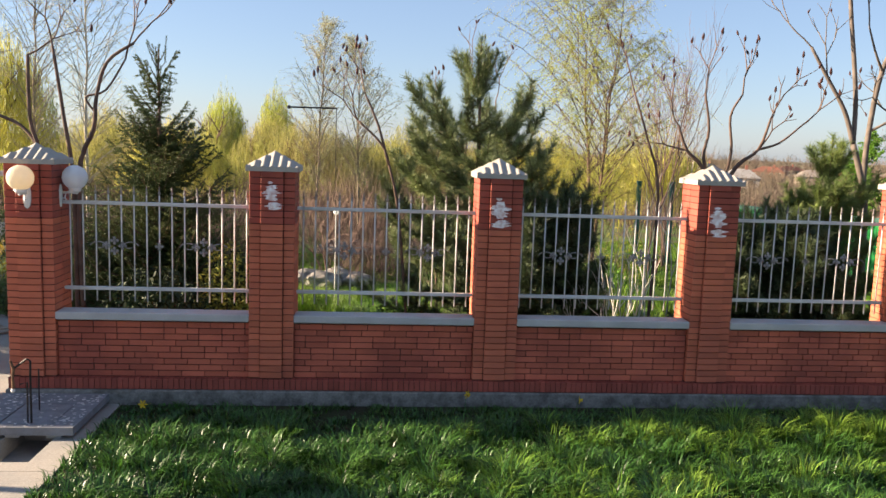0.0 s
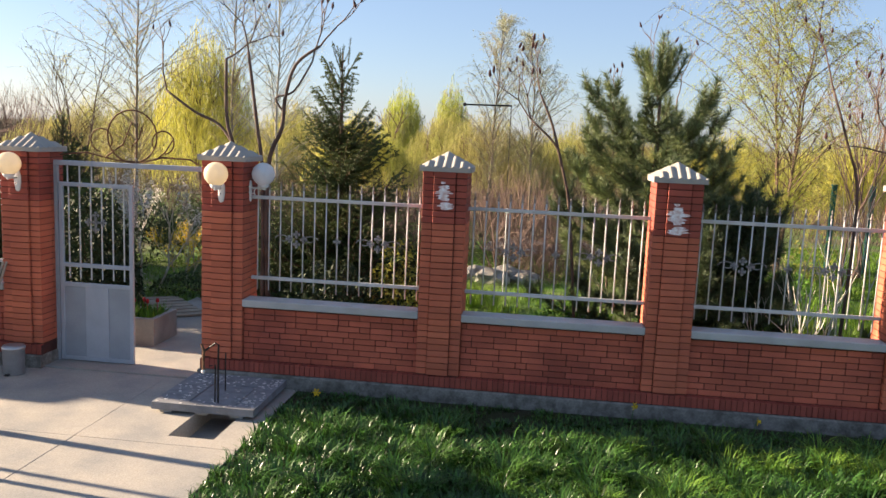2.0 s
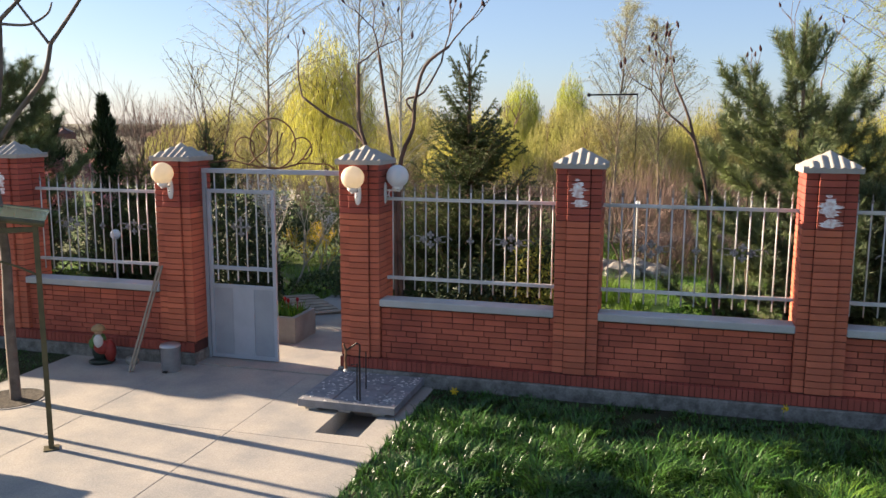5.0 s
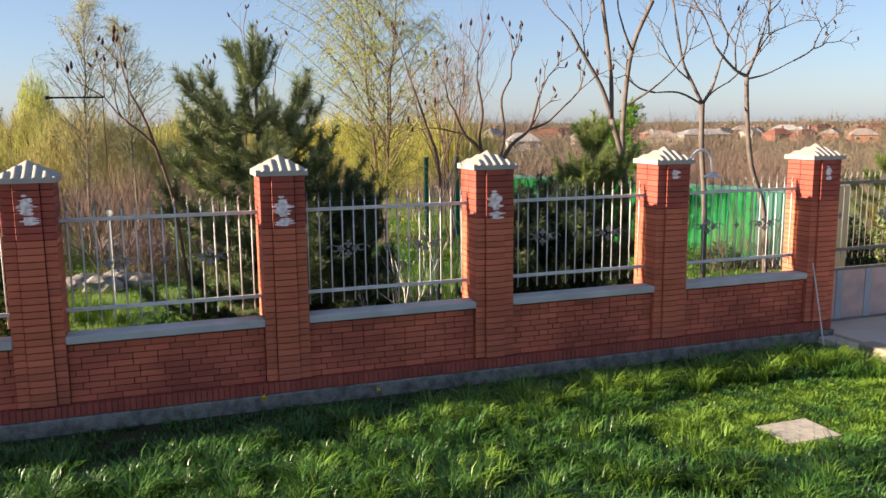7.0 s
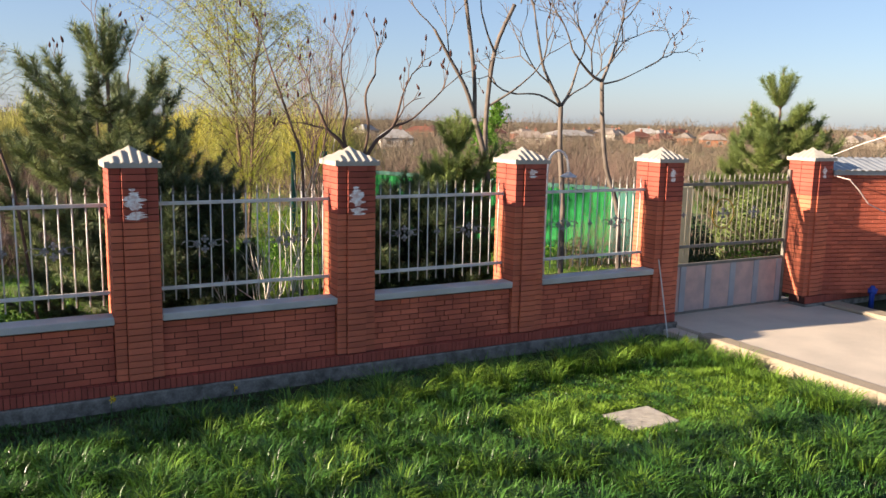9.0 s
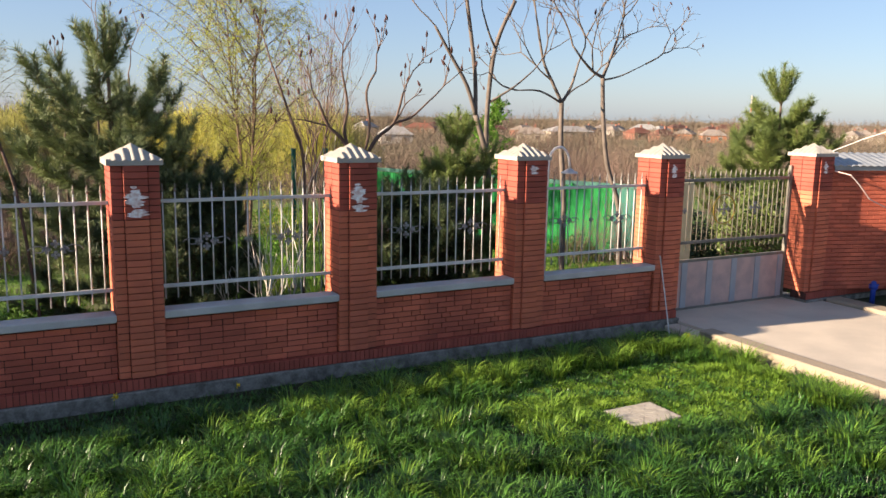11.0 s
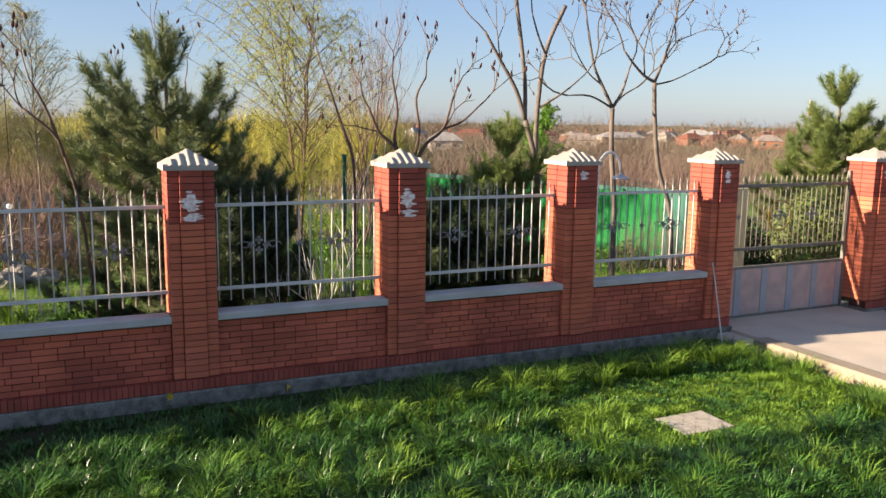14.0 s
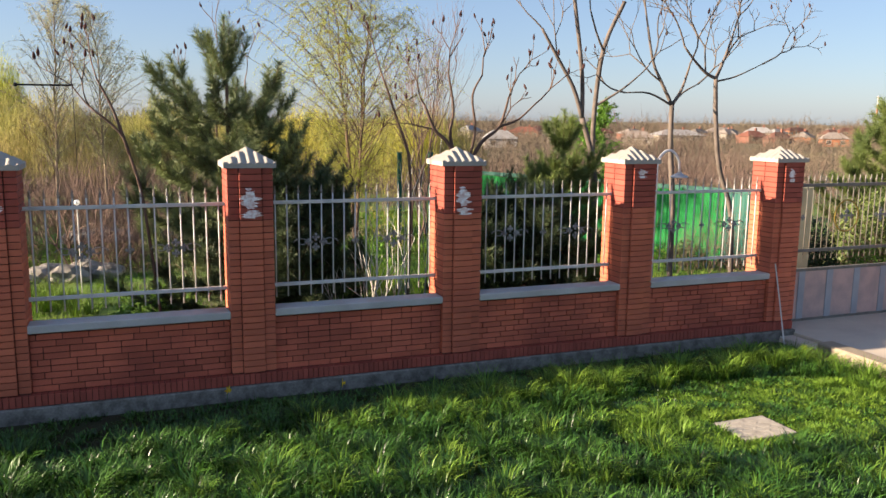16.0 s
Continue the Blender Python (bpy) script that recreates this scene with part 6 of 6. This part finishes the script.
for i, (x, y, w, h, m) in enumerate([(-6.6, 8.6, 1.2, 1.5, SPRUCE), (-5.0, 9.0, 1.1, 1.2, THUJA), (-8.0, 8.0, 1.1, 1.6, THUJA), (-3.8, 9.4, 1.0, 1.0, SPRUCE), (-3.0, 4.6, 0.6, 1.1, THUJA), (-0.9, 3.6, 0.8, 1.3, THUJA)]):
    low_plant(x, y, w, h, 360 + i, m, "dark evergreen shrub at the back of the garden", 3600, 0.045)
for i, (x, y) in enumerate([(-4.9, 7.4), (-4.4, 7.7), (-5.3, 7.8), (-3.9, 7.3)]):
    low_plant(x, y, 0.22, 0.42, 370 + i, JUNIPER, "upright pale green perennial in the garden bed", 260, 0.05)
low_plant(7.0, 9.2, 0.6, 1.5, 352, GOLDEN, "sparse yellow-green shrub on the garden lawn", 420, 0.03)
low_plant(5.2, 11.5, 0.5, 1.0, 353, BRUSHWOOD, "dry brown shrub on the garden lawn", 500, 0.03)
low_plant(4.7, 5.9, 0.6, 0.55, 350, GREENLEAF, "sunlit green perennials by the white stems", 1200, 0.04)
low_plant(5.9, 7.4, 0.8, 0.7, 351, GREENLEAF, "sunlit green shrub behind the white stems", 1600, 0.04)
low_plant(4.7, 1.3, 0.3, 0.35, 310, GREENLEAF, "fresh green leaves behind the railing", 500)
low_plant(-0.9, 2.2, 0.5, 1.6, 311, GOLDEN, "upright golden-green shrub beside the spruce", 1500)
low_plant(-5.5, 2.0, 0.75, 2.2, 320, THUJA, "dense dark evergreen shrub behind the closed gate leaf", 4500, 0.05)
low_plant(-1.7, 1.5, 0.9, 1.3, 323, THUJA, "low dark evergreen at the foot of the spruce", 4500, 0.04)
low_plant(1.7, 3.6, 0.8, 0.5, 324, GREENLEAF, "low green perennials by the rockery", 1200, 0.04)
low_plant(16.3, 3.2, 0.8, 1.6, 312, SPRUCE, "dark shrub behind the driveway gate", 2200, 0.05)
low_plant(14.6, 2.2, 0.5, 0.9, 313, GREENLEAF, "green shrub behind the driveway gate", 900)
thicket("brushwood", "bare reddish twigs over the rockery", [(rng.uniform(-1.0, 2.4), rng.uniform(8.5, 10.5), rng.uniform(0.6, 1.1)) for i in range(22)], 1.75, 34, 90, BRUSHWOOD, 0.010, 0.55, 0.35)
thicket("brushwood", "pale bare twigs among the white stems", [(rng.uniform(4.3, 6.6), rng.uniform(8.0, 10.0), rng.uniform(0.6, 1.1)) for i in range(12)], 1.5, 24, 91, BARK_TAN, 0.010, 0.5, 0.35)
thicket("brushwood", "bare shrubs and dry stems behind the driveway gate", [(rng.uniform(12.5, 19), rng.uniform(2.2, 6.0), rng.uniform(0.6, 1.1)) for i in range(26)], 2.0, 40, 76, BRUSHWOOD, 0.011, 0.45, 0.4)
low_plant(13.4, 2.6, 0.7, 1.5, 314, THUJA, "dense dark shrub close behind the driveway gate", 3000, 0.045)
low_plant(15.6, 3.0, 0.9, 1.9, 315, PINE_FRESH, "tall green shrub close behind the driveway gate", 3500, 0.05)
solid("cream_wall", Geo().box(11.55, 11.90, 1.0, 1.25, 0, 2.22, 0.02), CREAM, "short cream-rendered wall behind the gate", "wall", "structure")
for x in (8.57, 9.52):
    p = thing("green_post", "dark green timber post in the far garden", "post", (x, 13, -0.02), group="green posts")
    part("shaft", Geo().box(-0.055, 0.055, -0.055, 0.055, 0, 2.25, 0.01), TEAL, p)
    part("top", Geo().box(-0.07, 0.07, -0.07, 0.07, 2.25, 2.30, 0.01), TEAL, p)
boom = thing("street_lamp", "dark lamp pole with a long horizontal arm", "lamp post", (0.15, 12.0, -0.02))
part("pole", Geo().tube([(0, 0, 0), (0, 0, 3.96)], 0.009, 8), DARKSTEEL, boom)
part("arm", Geo().tube([(0.02, 0, 3.94), (-1.2, 0, 3.93)], 0.022, 6), DARKSTEEL, boom)
part("head", Geo().ball((-1.2, 0, 3.93), 0.05, n=10), DARKSTEEL, boom)
for i, (x, y) in enumerate([(-1.26, -0.63), (2.25, -0.2), (3.52, -0.4), (9.9, -1.0)]):
    d = thing("daffodil", "yellow daffodil flowering in the grass", "flower", (x, y, 0), 40 * i, group="daffodils in the lawn")
    part("stem", Geo().tube([(0, 0, 0), (0.01, 0, 0.12), (0.0, -0.02, 0.2)], 0.004, 5), GRASS, d)
    pet = Geo()
    for k in range(6):
        a = k * 1.047
        pet.add([(0, -0.025, 0.2), (0.035 * math.cos(a - 0.35), -0.03, 0.2 + 0.035 * math.sin(a - 0.35)), (0.055 * math.cos(a), -0.025, 0.2 + 0.055 * math.sin(a)), (0.035 * math.cos(a + 0.35), -0.03, 0.2 + 0.035 * math.sin(a + 0.35))], [(0, 1, 2, 3)])
    part("petals", pet, YELLOWBLOOM, d, "yellow petals")
    part("trumpet", Geo().tube([(0, -0.025, 0.2), (0, -0.06, 0.2)], [0.012, 0.02], 8), YELLOWBLOOM, d)

# ---- far village ----
HOUSE_WALLS = [material("house_wall", c, 0.9, vary=0.12, scale=0.5, bump=0) for c in ((0.40, 0.16, 0.085), (0.38, 0.33, 0.27), (0.25, 0.11, 0.08), (0.46, 0.43, 0.39), (0.30, 0.22, 0.165))]
HOUSE_ROOFS = [material("house_roof", c, 0.8, vary=0.15, scale=0.5, bump=0) for c in ((0.26, 0.22, 0.19), (0.20, 0.075, 0.05), (0.30, 0.29, 0.28), (0.14, 0.06, 0.045))]
GLASS_DARK = material("house_window", (0.03, 0.035, 0.04), 0.15, vary=0.1, scale=1, bump=0, spec=0.5)


def house(x, y, w, d, h, rise, wall, roof_m, turn, label):
    ob = thing("house", label, "house", (x, y, ground_height(x, y) - 0.1), turn, group="houses of the far village")
    part("wall", Geo().box(-w / 2, w / 2, -d / 2, d / 2, 0, h), HOUSE_WALLS[wall], ob)
    g = Geo()
    o = 0.4
    g.add([(-w / 2 - o, -d / 2 - o, h - 0.1), (w / 2 + o, -d / 2 - o, h - 0.1), (w / 2 + o, d / 2 + o, h - 0.1), (-w / 2 - o, d / 2 + o, h - 0.1), (-w * 0.22, 0, h + rise), (w * 0.22, 0, h + rise)],
          [(0, 1, 5, 4), (2, 3, 4, 5), (1, 2, 5), (3, 0, 4), (3, 2, 1, 0)])
    part("roof", g, HOUSE_ROOFS[roof_m], ob)
    for k in range(max(2, int(w / 3.2))):
        cx = -w / 2 + (k + 0.5) * w / max(2, int(w / 3.2))
        win = part("window", Geo().box(cx - 0.7, cx + 0.7, -d / 2 - 0.06, -d / 2 + 0.1, h * 0.32, h * 0.8), HOUSE_WALLS[3], ob)
        part("pane", Geo().box(cx - 0.55, cx + 0.55, -d / 2 - 0.08, -d / 2 - 0.05, h * 0.38, h * 0.74), GLASS_DARK, win)
    part("chimney", Geo().box(w * 0.12, w * 0.12 + 0.6, -0.3, 0.3, h, h + rise + 0.9), HOUSE_WALLS[2], ob)


EYE_XY = (1.39, -9.33)
spots = [(0.683, 95, 9, 1, 0), (0.75, 120, 18, 1, 2), (0.889, 110, 9, 2, 1), (0.935, 150, 10, 3, 2), (0.99, 105, 9, 0, 0), (1.053, 92, 8, 0, 0), (1.101, 170, 10, 2, 3), (1.304, 120, 10, 4, 0), (1.421, 100, 10, 3, 0),
         (1.484, 85, 9, 1, 0), (0.502, 150, 13, 2, 1), (0.464, 85, 8, 3, 2), (0.62, 140, 9, 4, 3), (0.84, 135, 9, 3, 0), (1.16, 140, 11, 1, 1), (1.24, 95, 8, 2, 3), (0.56, 110, 9, 1, 0), (0.94, 90, 7, 2, 3), (1.55, 110, 9, 0, 2), (0.40, 170, 10, 3, 1), (-0.85, 150, 12, 2, 3), (-1.2, 130, 12, 4, 0), (-0.30, 180, 12, 2, 1)]
for i, (k, y, w, a, b) in enumerate(spots):
    house(EYE_XY[0] + k * (2.1 * y - EYE_XY[1]), 2.1 * y, w, w * 0.75, 2.7, 2.0, a, b, -35 + 17 * (i % 5), "small village house with a hipped roof")
hr = random.Random(12)
for i in range(34):
    y = hr.uniform(210, 430)
    k = hr.uniform(0.35, 1.7) if i < 28 else hr.uniform(-1.3, -0.4)
    house(EYE_XY[0] + k * (y - EYE_XY[1]), y, hr.uniform(8, 16), hr.uniform(6, 8), hr.uniform(2.6, 3.4), hr.uniform(1.6, 2.6), hr.choice((1, 2, 2, 4, 4, 0)), hr.choice((0, 0, 2, 3, 3, 1)), hr.uniform(-50, 50), "village house half hidden by bare trees")
front = [(EYE_XY[0] + k * y, y - 9, hr.uniform(0.6, 1.2)) for k, y in [(hr.uniform(0.3, 1.7), hr.uniform(110, 260)) for i in range(170)]]
thicket("village_hedges", "bare trees and hedges before the far houses", front, 4.0, 26, 79, FARWOOD, 0.09, 0.5, 1.5)
mast = thing("chimney_stack", "far red and white striped chimney stack", "chimney", (468, 400, -3))
for k in range(4):
    part("band", Geo().lathe([(0.7 - 0.08 * k, 6 * k), (0.62 - 0.08 * k, 6 * k + 6)], 12), HOUSE_WALLS[3] if k % 2 else HOUSE_WALLS[0], mast)
